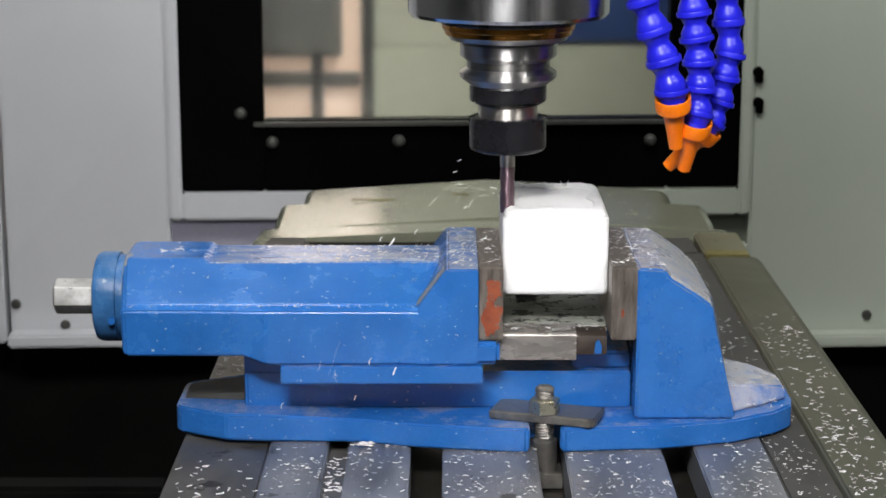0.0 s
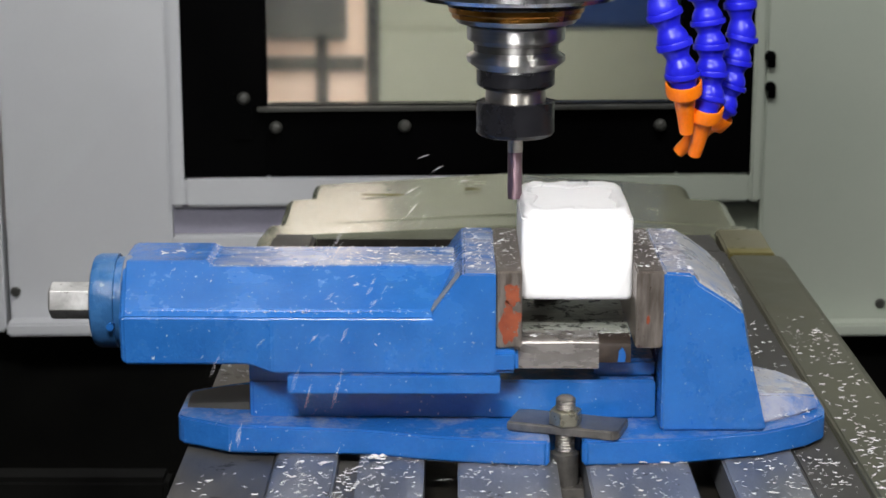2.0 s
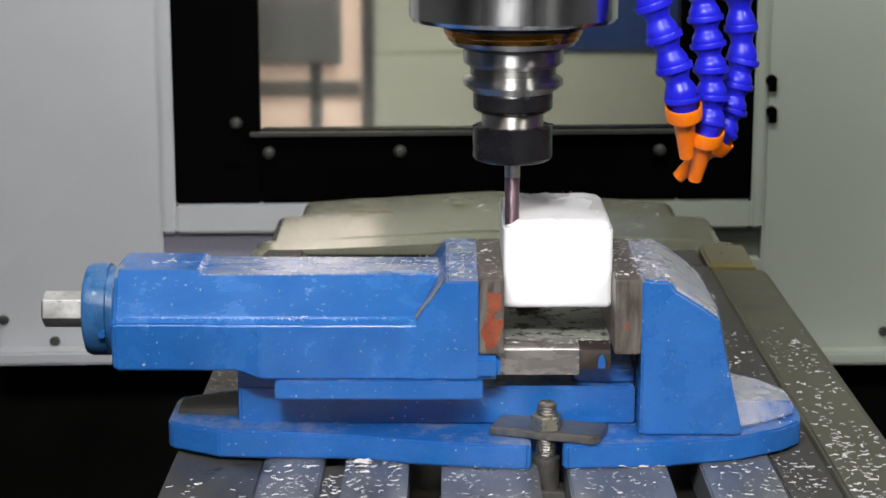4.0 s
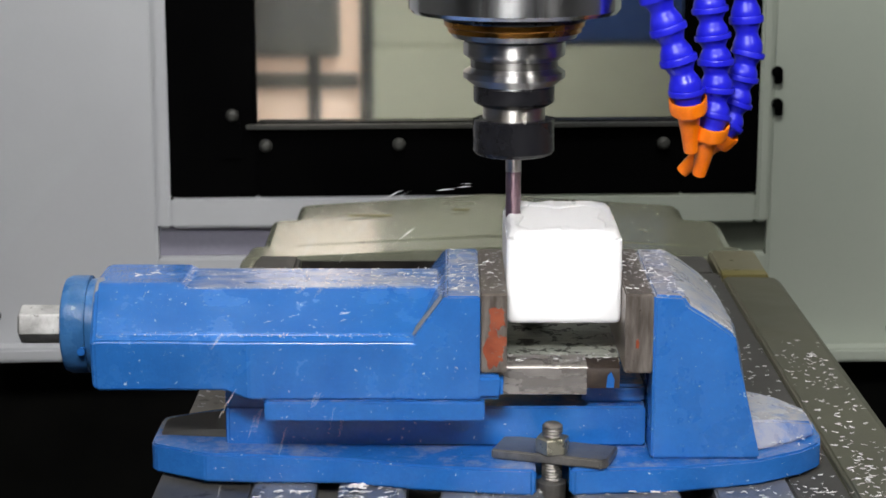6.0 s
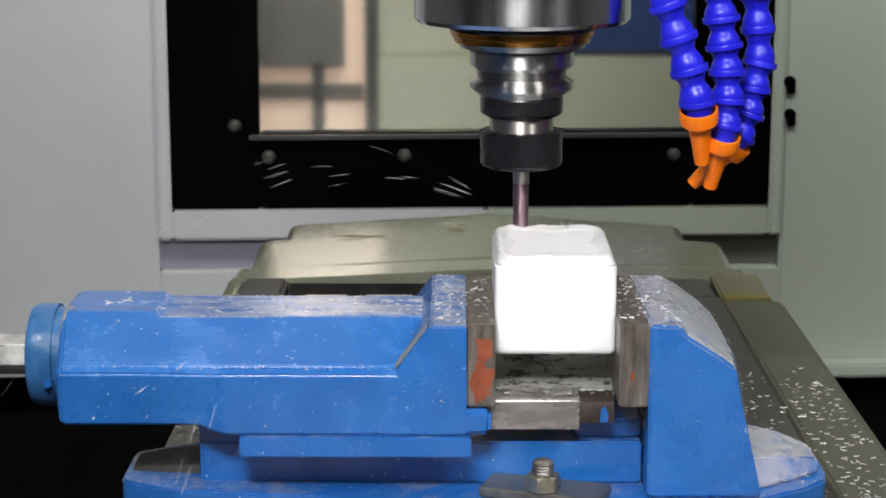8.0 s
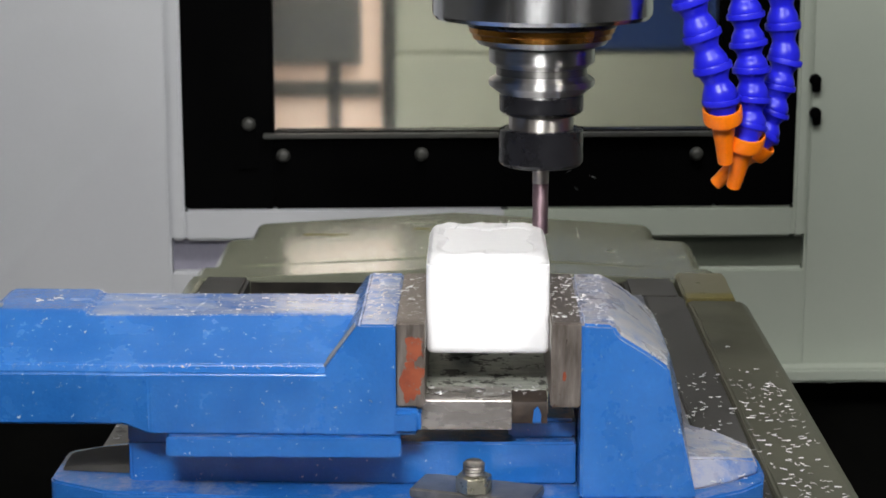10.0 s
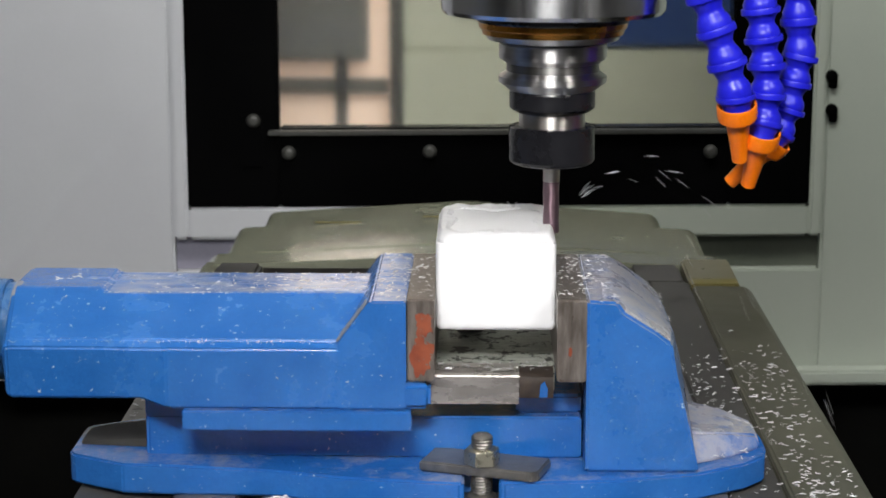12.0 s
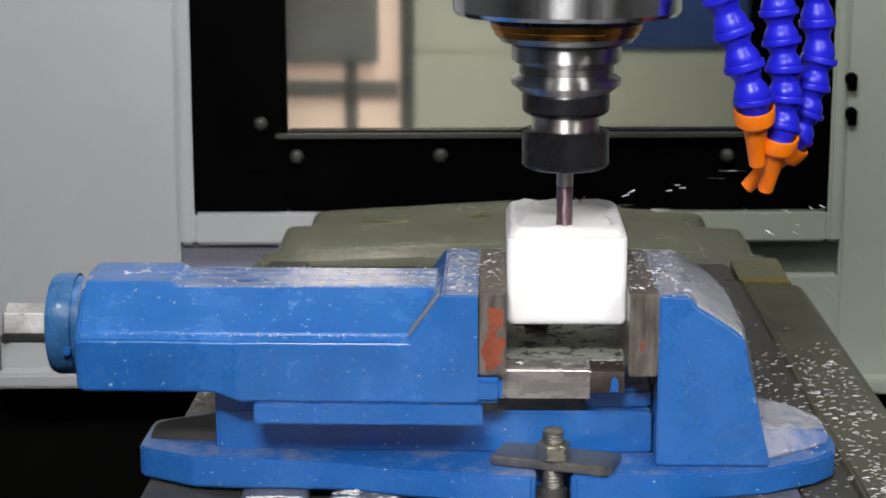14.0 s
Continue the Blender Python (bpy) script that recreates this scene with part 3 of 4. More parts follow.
# ---- the vise ----
def vise():
    v = thing("machine_vise", (0.03, 1.27, 0.9), "blue painted cast iron machine vise with steel jaws", "vise")
    yc = 1.269
    front = [(-0.1815, 1.2345), (-0.1785, 1.2295), (-0.146, 1.2115), (-0.116, 1.209), (-0.0585, 1.208), (-0.019, 1.1965), (0.030, 1.189), (0.0515, 1.187), (0.0535, 1.189),
             (0.0535, 1.216), (0.0735, 1.216), (0.0735, 1.190), (0.076, 1.188), (0.140, 1.1935), (0.188, 1.2065), (0.218, 1.225), (0.2315, 1.240), (0.2345, 1.256)]
    ring = front + [(x, 2 * yc - y - (0.022 if x < -0.1 else 0)) for x, y in reversed(front)]
    base = loft([[(x, y, 0.9004) for x, y in ring], [(x, y, 0.9185 if x < -0.1 else 0.9165) for x, y in ring]], 0.0044, 4)
    part("base_plate", base, BLUE_CLEAN, v)
    lug = loft([[(0.186, 1.220, 0.9167), (0.186, 1.318, 0.9167), (0.186, 1.310, 0.9315), (0.186, 1.238, 0.9315)],
                [(0.212, 1.236, 0.9167), (0.212, 1.303, 0.9167), (0.212, 1.297, 0.9285), (0.212, 1.247, 0.9285)],
                [(0.2305, 1.252, 0.9167), (0.2305, 1.288, 0.9167), (0.229, 1.284, 0.9245), (0.229, 1.256, 0.9245)]], 0.0016)
    part("lug", lug, BLUE_DUSTY, v)
    # thin dark pad: the sliding jaw's shadow on the base, put into colour
    lug_shade_pad = loft([[(-0.1350, 1.243, 0.9183), (-0.1350, 1.292, 0.9183), (-0.1350, 1.289, 0.9222), (-0.1350, 1.249, 0.9222)],
                     [(-0.1600, 1.245, 0.9183), (-0.1600, 1.288, 0.9183), (-0.1600, 1.285, 0.9212), (-0.1600, 1.250, 0.9212)],
                     [(-0.1780, 1.247, 0.9183), (-0.1780, 1.280, 0.9183), (-0.1772, 1.277, 0.9200), (-0.1772, 1.251, 0.9200)]], 0.0010)
    part("lug", lug_shade_pad, TABLE_EDGE, v, "dark pad painted as shade under the sliding jaw")
    ped = prism([(-0.1355, 1.234), (-0.134, 1.232), (0.1222, 1.232), (0.1222, 1.318), (-0.1355, 1.318)], "z", 0.9167, 0.942, 0.002)
    box(-0.1352, 0.020, 1.2323, 1.318, 0.9412, 0.954, 0.001, ped)
    box(0.0835, 0.1222, 1.2400, 1.318, 0.9415, 0.9535, 0.002, ped)
    part("pedestal", ped, BLUE_CLEAN, v)

    # fixed jaw
    fr = [(0.1233, 0.9168), (0.1233, 1.0187), (0.1405, 1.0180), (0.1445, 1.0118), (0.162, 1.0006), (0.1717, 0.9941), (0.1751, 0.9751), (0.1833, 0.942), (0.1890, 0.9168)]
    md = [(0.1233, 0.9168), (0.1233, 1.0187), (0.1412, 1.0187), (0.1500, 1.0140), (0.1655, 1.0030), (0.1755, 0.9925), (0.1795, 0.9774), (0.1860, 0.942), (0.1910, 0.9168)]
    rings = [[(x, 1.2066, z) for x, z in fr], [(x, 1.222, z) for x, z in [(a[0] * 0.55 + b[0] * 0.45, a[1] * 0.55 + b[1] * 0.45) for a, b in zip(fr, md)]],
             [(x, 1.240, z) for x, z in md], [(x, 1.331, z) for x, z in md]]
    part("fixed_jaw", roughen(loft(rings, 0.0016, 2), 0.0004, 60), BLUE_DUSTY, v)

    # sliding jaw body: sections along its length
    def section(x, f, bot, rl, ru, tf, tz, tb, bk, ridge=1.2035, lean=0.0):
        return [(x, f, bot), (x, ridge, rl), (x, ridge + 0.004, ru), (x - lean, tf, tz), (x - lean, tb, tz), (x, bk - 0.004, ru), (x, bk, rl), (x, bk, bot)]
    rings = [section(-0.2122, 1.2112, 0.9610, 0.988, 0.9925, 1.2610, 1.0120, 1.307, 1.325, 1.2065, 0.006),
             section(-0.2095, 1.2085, 0.9591, 0.990, 0.9945, 1.2575, 1.0134, 1.310, 1.327, 1.2055, 0.006),
             section(-0.1625, 1.2085, 0.9591, 0.990, 0.9945, 1.2570, 1.0134, 1.310, 1.327, 1.2050),
             section(-0.1600, 1.2085, 0.9591, 0.990, 0.9945, 1.2524, 1.0115, 1.307, 1.327, 1.2050),
             section(-0.1330, 1.2080, 0.9591, 0.990, 0.9945, 1.2522, 1.0115, 1.307, 1.329),
             section(-0.1175, 1.2035, 0.9546, 0.990, 0.9945, 1.2526, 1.0115, 1.307, 1.335),
             section(-0.0190, 1.2035, 0.9546, 0.990, 0.9945, 1.2550, 1.0116, 1.307, 1.335),
             section(-0.0015, 1.2035, 0.9546, 0.990, 0.9945, 1.2555, 1.0116, 1.307, 1.335)]
    part("sliding_jaw", roughen(loft(rings, 0.0034, 5, angle=9), 0.00038, 80), BLUE, v)
    blk = prism([(-0.0202, 0.9547), (-0.0188, 0.9940), (-0.0020, 1.0166), (0.0004, 1.0186), (0.0202, 1.0186), (0.0202, 0.9547)], "y", 1.2031, 1.3335, 0.0010)
    part("jaw_carrier", roughen(blk, 0.0002, 90), BLUE, v)
    led = prism([(-0.0192, 0.9944), (-0.0022, 1.0171), (-0.0028, 1.0175), (-0.0198, 0.9948)], "y", 1.2040, 1.2150)
    part("dust_ledge", led, DUST, v, "dusty slanting ledge")
    part("jaw_foot", box(-0.0150, 0.0342, 1.2034, 1.2190, 0.9547, 0.9697, 0.0028, seg=3), BLUE_CLEAN, v)
    part("keeper_plate", box(-0.1082, 0.0230, 1.1995, 1.2215, 0.9427, 0.9544, 0.0008), BLUE_CLEAN, v)

    # steel jaw plates, with their old paint smears
    for x0, x1 in ((0.0206, 0.0363), (0.1064, 0.1231)):
        part("jaw_plate", box(x0, x1, 1.2073, 1.331, 0.9703, 1.0189, 0.0009), JAW_STEEL, v, "worn steel jaw plate")
    def blob(cx, cz, rx, rz, seed, bm=None):
        pts = []
        for i in range(44):
            t = 2 * math.pi * i / 44
            k = 1 + 0.42 * noise.noise((1.6 * math.cos(t), 1.6 * math.sin(t), seed)) + 0.30 * noise.noise((5 * math.cos(t), 5 * math.sin(t), seed + 3))
            pts.append((cx + rx * k * math.cos(t), cz + rz * k * math.sin(t)))
        return prism(pts, "y", 1.20715, 1.2076, bm=bm)
    smear = blob(0.0293, 0.9862, 0.0056, 0.0108, 2.3)
    blob(0.0304, 1.0050, 0.0044, 0.0074, 7.1, smear)
    blob(0.0270, 0.9985, 0.0013, 0.0022, 4.4, smear)
    part("paint_smear", smear, RED, v, "red paint smear")
    dot = prism([(0.1128, 0.9862), (0.1143, 0.9855), (0.1150, 0.9885), (0.1142, 0.9915), (0.1130, 0.9905)], "y", 1.20715, 1.2076)
    part("paint_smear", dot, RED, v, "small red paint smear")

    # bed between the jaws
    part("bed", roughen(box(0.0310, 0.10635, 1.2405, 1.331, 0.9560, 0.9712, 0.0006), 0.0002, 90), BED, v, "scored grey bed surface")
    bar = prism([(1.2195, 0.9536), (1.2195, 0.9695), (1.2201, 0.9707), (1.2214, 0.9716), (1.2240, 0.9720), (1.2420, 0.9722), (1.2420, 0.9536)], "x", 0.0310, 0.0850)
    part("guide_bar", bar, STEEL, v, "bright steel guide bar")
    part("guide_end", prism([(1.2235, 0.9562), (1.2222, 0.9630), (1.2240, 0.9685), (1.2280, 0.9708), (1.2400, 0.9710), (1.2400, 0.9562)], "x", 0.0853, 0.1052), RUST, v, "rusty end of the guide bar")
    part("paint_patch", prism([(0.0968, 0.9575), (0.1015, 0.9575), (0.1018, 0.9625), (0.0998, 0.9672), (0.0975, 0.9650)], "y", 1.2200, 1.2215), BLUE_CLEAN, v)
    part("rear_stop", box(0.048, 0.064, 1.318, 1.3308, 0.9706, 0.984, 0.0008), DARK_STEEL, v)

    # screw end
    cap = lathe([(-0.2372, 0.020), (-0.2370, 0.0255), (-0.2358, 0.0290), (-0.2325, 0.0305), (-0.2212, 0.0305), (-0.2208, 0.0285), (-0.2123, 0.0285)], (0, 1.266, 0.985), "x", 56)
    part("end_cap", cap, CAP_BLUE, v)
    part("seal_ring", lathe([(-0.2165, 0.0286), (-0.2160, 0.0292), (-0.2140, 0.0292), (-0.2124, 0.0286)], (0, 1.266, 0.985), "x", 48), DUST, v, "dirty pale seal ring")
    part("set_screw", lathe([(1.2330, 0.002), (1.2330, 0.0024), (1.2420, 0.0024)], (-0.2225, 0, 0.976), "y", 16), BLUE_CLEAN, v)
    hexa = lathe([(-0.2662, 0.0100), (-0.2648, 0.0123), (-0.2362, 0.0123)], (0, 1.266, 0.985), "x", 6, turn=radians(17))
    part("screw_hexagon", soften(hexa, 0.0006, 1), BRIGHT_STEEL, v, "bright steel hexagon end")


def hold_down_clamp():
    c = thing("hold_down_clamp", (0.0637, 1.2035, 0.9167), "dark steel strap clamp with stud and nut", "clamp")
    u, w2 = Vector((0.0631, -0.0200, 0)).normalized(), Vector((0.0200, 0.0631, 0)).normalized()
    mid = Vector((0.0652, 1.2095, 0))

    def flat(a, b):
        p = mid + u * a + w2 * b
        return (p.x, p.y)
    strap = prism([flat(-0.0355, -0.0135), flat(0.032, -0.0135), flat(0.0355, -0.010), flat(0.0355, 0.016), flat(-0.0355, 0.016)], "z", 0.9170, 0.9228, 0.0009)
    part("strap", strap, DARK_STEEL, c)
    cx, cy = 0.0637, 1.2035
    part("nut", soften(lathe([(0.9230, 0.0100), (0.9238, 0.0104), (0.9315, 0.0104), (0.9324, 0.0096)], (cx, cy, 0), "z", 6, turn=radians(10)), 0.0004, 1), NUT, c, "plated hexagon nut")
    prof = [(0.884, 0.0085), (0.9040, 0.0085), (0.9050, 0.0066)]
    h = 0.9055
    while h < 0.9395:
        prof += [(h, 0.0056), (h + 0.0009, 0.0063)]
        h += 0.0018
    prof += [(h, 0.0055), (h + 0.001, 0.0042)]
    part("stud", lathe(prof, (cx, cy, 0), "z", 24), DARK_STEEL, c, "threaded steel stud")
    part("slot_nut", box(0.0590, 0.0755, 1.193, 1.214, 0.8735, 0.8838, 0.0006), DARK_STEEL, c)


# ---- the workpiece ----
def workpiece():
    x0, x1, y0, y1 = 0.0364, 0.10635, 1.2340, 1.3300
    w = thing("workpiece", ((x0 + x1) / 2, 1.282, 0.9955), "white plastic block being milled, clamped in the vise", "workpiece")
    r = 0.0036
    ring = []
    for cx, cy, a0 in ((x1 - r, y0 + r, -90), (x1 - r, y1 - r, 0), (x0 + r, y1 - r, 90), (x0 + r, y0 + r, 180)):
        for k in range(4):
            a = radians(a0 + 30 * k)
            ring.append((cx + r * math.cos(a), cy + r * math.sin(a)))
    mx, my = (x0 + x1) / 2, (y0 + y1) / 2

    def scaled(s, z):
        return [(mx + (x - mx) * s, my + (y - my) * s, z) for x, y in ring]
    blk = loft([scaled(0.93, 0.9936), scaled(0.962, 0.9939), scaled(0.985, 0.9949), scaled(0.996, 0.9964), scaled(1.0, 0.9985), scaled(1.0, 1.0450), scaled(0.996, 1.0455)])
    part("block", blk, WHITE, w)
    # the milled top: a ragged thin rim round a pocket with bowed sides, its floor a little lower
    b = bmesh.new()
    n = 120

    def outline(inset, power, ragged, z, seed):
        out = []
        for i in range(n):
            t = 2 * math.pi * i / n
            hx, hy = (x1 - x0) / 2 - inset, (y1 - y0) / 2 - inset
            c, q = math.cos(t), math.sin(t)
            k = 1 / (abs(c) ** power + abs(q) ** power) ** (1 / power)
            g = 1 + ragged * noise.noise((4 * c, 4 * q, seed)) + 0.4 * ragged * noise.noise((19 * c, 19 * q, seed))
            out.append((mx + hx * c * k * g, my + hy * q * k * g, z + ragged * (0.05 * noise.noise((3 * c, 3 * q, seed + 9)) + 0.03 * noise.noise((16 * c, 16 * q, seed)))))
        return out

    def pocket(grow, z):
        out = []
        for i in range(n):
            t = 2 * math.pi * i / n
            c, q = math.cos(t), math.sin(t)
            k = 1 / (abs(c) ** 5 + abs(q) ** 5) ** 0.2
            bow = 1 - 0.26 * math.exp(-(c * k / 0.42) ** 2) * abs(q) - 0.16 * math.exp(-(q * k / 0.35) ** 2) * abs(c)
            bow += 0.02 * math.sin(14 * t) + 0.012 * math.sin(31 * t + 1)
            out.append((mx + (0.0275 + grow) * c * k * bow, my + (0.0385 + grow) * q * k * bow, z + 0.0003 * noise.noise((6 * c, 6 * q, 1))))
        return out
    rings = [outline(0.0004, 14, 0.0, 1.0448, 1), outline(0.0008, 14, 0.006, 1.0474, 2), outline(0.0016, 9, 0.010, 1.0497, 3), outline(0.0030, 8, 0.020, 1.0512, 4),
             outline(0.0052, 8, 0.030, 1.0516, 5), pocket(0.0014, 1.0510), pocket(0.0, 1.0504), pocket(-0.0006, 1.0490)]
    vs = [[b.verts.new(p) for p in r_] for r_ in rings]
    for a, c in zip(vs, vs[1:]):
        for i in range(n):
            b.faces.new((a[i], a[(i + 1) % n], c[(i + 1) % n], c[i]))
    b.faces.new(vs[-1])
    b.faces.new(vs[0])
    part("milled_top", b, RIM, w, "ragged milled rim round a shallow pocket", crisp=True)
    floor = loft([pocket(-0.0004, 1.0480), pocket(-0.0004, 1.0499), pocket(-0.0030, 1.0502)])
    part("pocket_floor", floor, WHITE, w)
    # burrs curling off the edges
    for (bx, by), lean in (((0.052, 1.312), 0.5), ((0.082, 1.318), -0.4), ((0.0815, 1.3175), 0.5), ((0.0825, 1.318), 0.2)):
        c = bmesh.new()
        prev = None
        for k in range(7):
            a = k * 0.5 * lean
            p = Vector((bx + 0.00045 * k * math.sin(a + lean) * 1.2, by + 0.0002 * k, 1.0508 + 0.0006 * k))
            wd = 0.0004 * (1 - k / 9)
            q = [c.verts.new(p + Vector((wd, 0, 0))), c.verts.new(p + Vector((-wd, 0.0002, 0))), c.verts.new(p + Vector((0, 0.0005, 0.0002)))]
            if prev:
                for i in range(3):
                    c.faces.new((prev[i], prev[(i + 1) % 3], q[(i + 1) % 3], q[i]))
            else:
                c.faces.new(q)
            prev = q
        c.faces.new(list(reversed(prev)))
        part("burr", c, CHIP, w, "thin white burr")


# ---- the spindle ----
AX, AY = 0.03985, 1.2490


def spindle():
    s = thing("milling_spindle", (AX, AY, 1.085), "polished spindle nose with tool holder and end mill", "milling spindle")
    part("spindle_nose", lathe([(1.1765, 0.050), (1.1772, 0.0635), (1.1797, 0.0653), (1.245, 0.0653)], (AX, AY, 0), n=72), CHROME, s, crisp=True)
    part("head", box(AX - 0.11, AX + 0.072, AY - 0.068, AY + 0.30, 1.2455, 1.62, 0.008), WALL, s, "pale spindle head housing")
    part("hose_manifold", box(AX + 0.0725, AX + 0.19, AY - 0.036, AY + 0.30, 1.2455, 1.40, 0.006), WALL, s, "pale hose manifold")
    part("seal", lathe([(1.1765, 0.0448), (1.1735, 0.0448), (1.1722, 0.0440)], (AX, AY, 0), n=64), BLACK_OXIDE, s, crisp=True)
    part("gold_ring", lathe([(1.1722, 0.0436), (1.1690, 0.0432), (1.1680, 0.0418), (1.1652, 0.0412)], (AX, AY, 0), n=64), BRASS, s, "amber brass ring", crisp=True)
    part("face_ring", lathe([(1.1652, 0.0406), (1.1640, 0.0392), (1.1618, 0.0378), (1.1612, 0.030)], (AX, AY, 0), n=64), HOLDER, s, crisp=True)
    part("tool_holder", lathe([(1.1612, 0.0270), (1.1600, 0.0270), (1.1598, 0.0308), (1.1592, 0.0315), (1.1514, 0.0315), (1.1506, 0.0306), (1.1482, 0.0272)], (AX, AY, 0), n=72), HOLDER, s, "turned steel tool holder flange", crisp=True)
    part("flange_groove", lathe([(1.1482, 0.0271), (1.1436, 0.0271)], (AX, AY, 0), n=72), GROOVE, s, "flange groove, its shade put into a darker grey", crisp=True)
    part("lower_flange", lathe([(1.1436, 0.0272), (1.1410, 0.0312), (1.1406, 0.0316), (1.1372, 0.0316), (1.1366, 0.0308), (1.1328, 0.0256), (1.1322, 0.0250)], (AX, AY, 0), n=72), HOLDER, s, crisp=True)
    part("collar", lathe([(1.1322, 0.0248), (1.1310, 0.0252), (1.1222, 0.0252), (1.1208, 0.0236), (1.1196, 0.0215), (1.1188, 0.0195)], (AX, AY, 0), n=64), BLACK_OXIDE, s, crisp=True)
    part("neck", lathe([(1.1188, 0.0194), (1.1112, 0.0194)], (AX, AY, 0), n=56), NECK, s, crisp=True)
    nb = lathe([(1.1112, 0.0180), (1.1112, 0.0240), (1.1105, 0.0252), (1.0912, 0.0252), (1.0893, 0.0238), (1.0884, 0.0215), (1.0882, 0.006)], (AX, AY, 0), n=72)
    nut = part("collet_nut", nb, BLACK_OXIDE, s, "black collet nut", crisp=True)
    for k in range(2):
        a = k * math.pi + 0.08
        x, y = AX + 0.0236 * math.cos(a), AY + 0.0236 * math.sin(a)
        part("spanner_slot", box(x - 0.0018, x + 0.0018, y - 0.0018, y + 0.0018, 1.1075, 1.1116), PIT, nut)
    # end mill: plain shank and a twisted two-flute end, turning about its own axis
    r = 0.00485
    part("shank", lathe([(1.0890, r), (1.0780, r), (1.0775, r * 0.97)], (AX, AY, 0), n=32), NECK, s)
    rings = []
    for k in range(27):
        z = 1.0776 - k * (0.0306 / 26)
        ring = []
        for i in range(24):
            t = 2 * math.pi * i / 24
            rr = r * (1.0 if k == 0 else 0.975 + 0.025 * math.cos(3 * t))
            tt = t + k * 0.16
            ring.append((AX + rr * math.cos(tt), AY + rr * math.sin(tt), z))
        rings.append(ring)
    mill = part("end_mill", loft(rings), COATED, s, "violet coated carbide end mill")
    mill.data.transform(Matrix.Translation(ORIGIN[s.name] - Vector((AX, AY, 1.0776))))
    mill.location = Vector((AX, AY, 1.0776)) - ORIGIN[s.name]
    return mill


# ---- coolant hoses ----
def bead(p, q, r):
    """One segment of a jointed hose: a ball at p, a waist, and a flared cup that opens upwards at q."""
    b = lathe([(-0.40, r * 0.3), (-0.34, r * 0.60), (-0.20, r * 0.85), (-0.02, r * 0.96), (0.14, r * 0.95), (0.26, r * 0.87), (0.36, r * 0.77), (0.44, r * 0.71), (0.52, r * 0.71),
               (0.66, r * 0.82), (0.77, r * 0.93), (0.775, r * 1.06), (0.80, r * 1.10), (0.95, r * 1.11), (1.0, r * 1.06), (1.0, r * 0.98), (0.9, r * 0.94)], (0, 0, 0), "z", 32)
    d = Vector(q) - Vector(p)
    m = Matrix.Translation(p) @ d.to_track_quat("Z", "Y").to_matrix().to_4x4() @ Matrix.Diagonal((1, 1, d.length, 1))
    bmesh.ops.transform(b, matrix=m, verts=b.verts)
    return b


def nozzle(p, q, r, tip):
    b = lathe([(0.10, r * 0.5), (0.02, r * 0.80), (-0.14, r * 0.86), (-0.16, r * 0.95), (-0.13, r), (0.06, r * 1.0), (0.13, r * 0.96), (0.18, r * 0.72), (0.24, r * 0.60), (0.60, (r * 0.56 + tip) / 2), (1.0, tip), (1.0, tip * 0.7), (0.9, tip * 0.7)],
              (0, 0, 0), "z", 32)
    d = Vector(q) - Vector(p)
    m = Matrix.Translation(p) @ d.to_track_quat("Z", "Y").to_matrix().to_4x4() @ Matrix.Diagonal((1, 1, d.length, 1))
    bmesh.ops.transform(b, matrix=m, verts=b.verts)
    return b


def coolant_hose(y, points, tip, r):
    """points: joints from the top down; the last is the nozzle's collar."""
    pts = [Vector((x, y + dy, z)) for x, dy, z in points]
    h = thing("coolant_hose", pts[0], "blue jointed coolant hose with an orange nozzle", "coolant hose", "coolant hoses")
    for a, b in zip(pts, pts[1:-1]):
        part("segment", bead(b + (a - b) * 0.12, a + (a - b) * 0.12, r), BLUE_PLASTIC, h)
    neck = lathe([(0.0, r * 0.92), (-0.24, r * 0.97), (-0.24, r * 1.05), (-0.16, r * 1.08), (0.10, r * 1.08), (0.20, r * 1.02), (0.26, r * 0.92), (0.7, r * 0.76), (0.9, r * 0.78), (1.3, r * 0.74), (1.5, r * 0.5)], (0, 0, 0), "z", 28)
    d = pts[-1] - pts[-2]
    bmesh.ops.transform(neck, matrix=Matrix.Translation(pts[-2]) @ d.to_track_quat("Z", "Y").to_matrix().to_4x4() @ Matrix.Diagonal((1, 1, d.length, 1)), verts=neck.verts)
    part("ball", neck, BLUE_PLASTIC, h)
    part("nozzle", nozzle(pts[-1], Vector(tip), r * 1.10, r * 0.42), ORANGE, h, "orange nozzle")
    return h


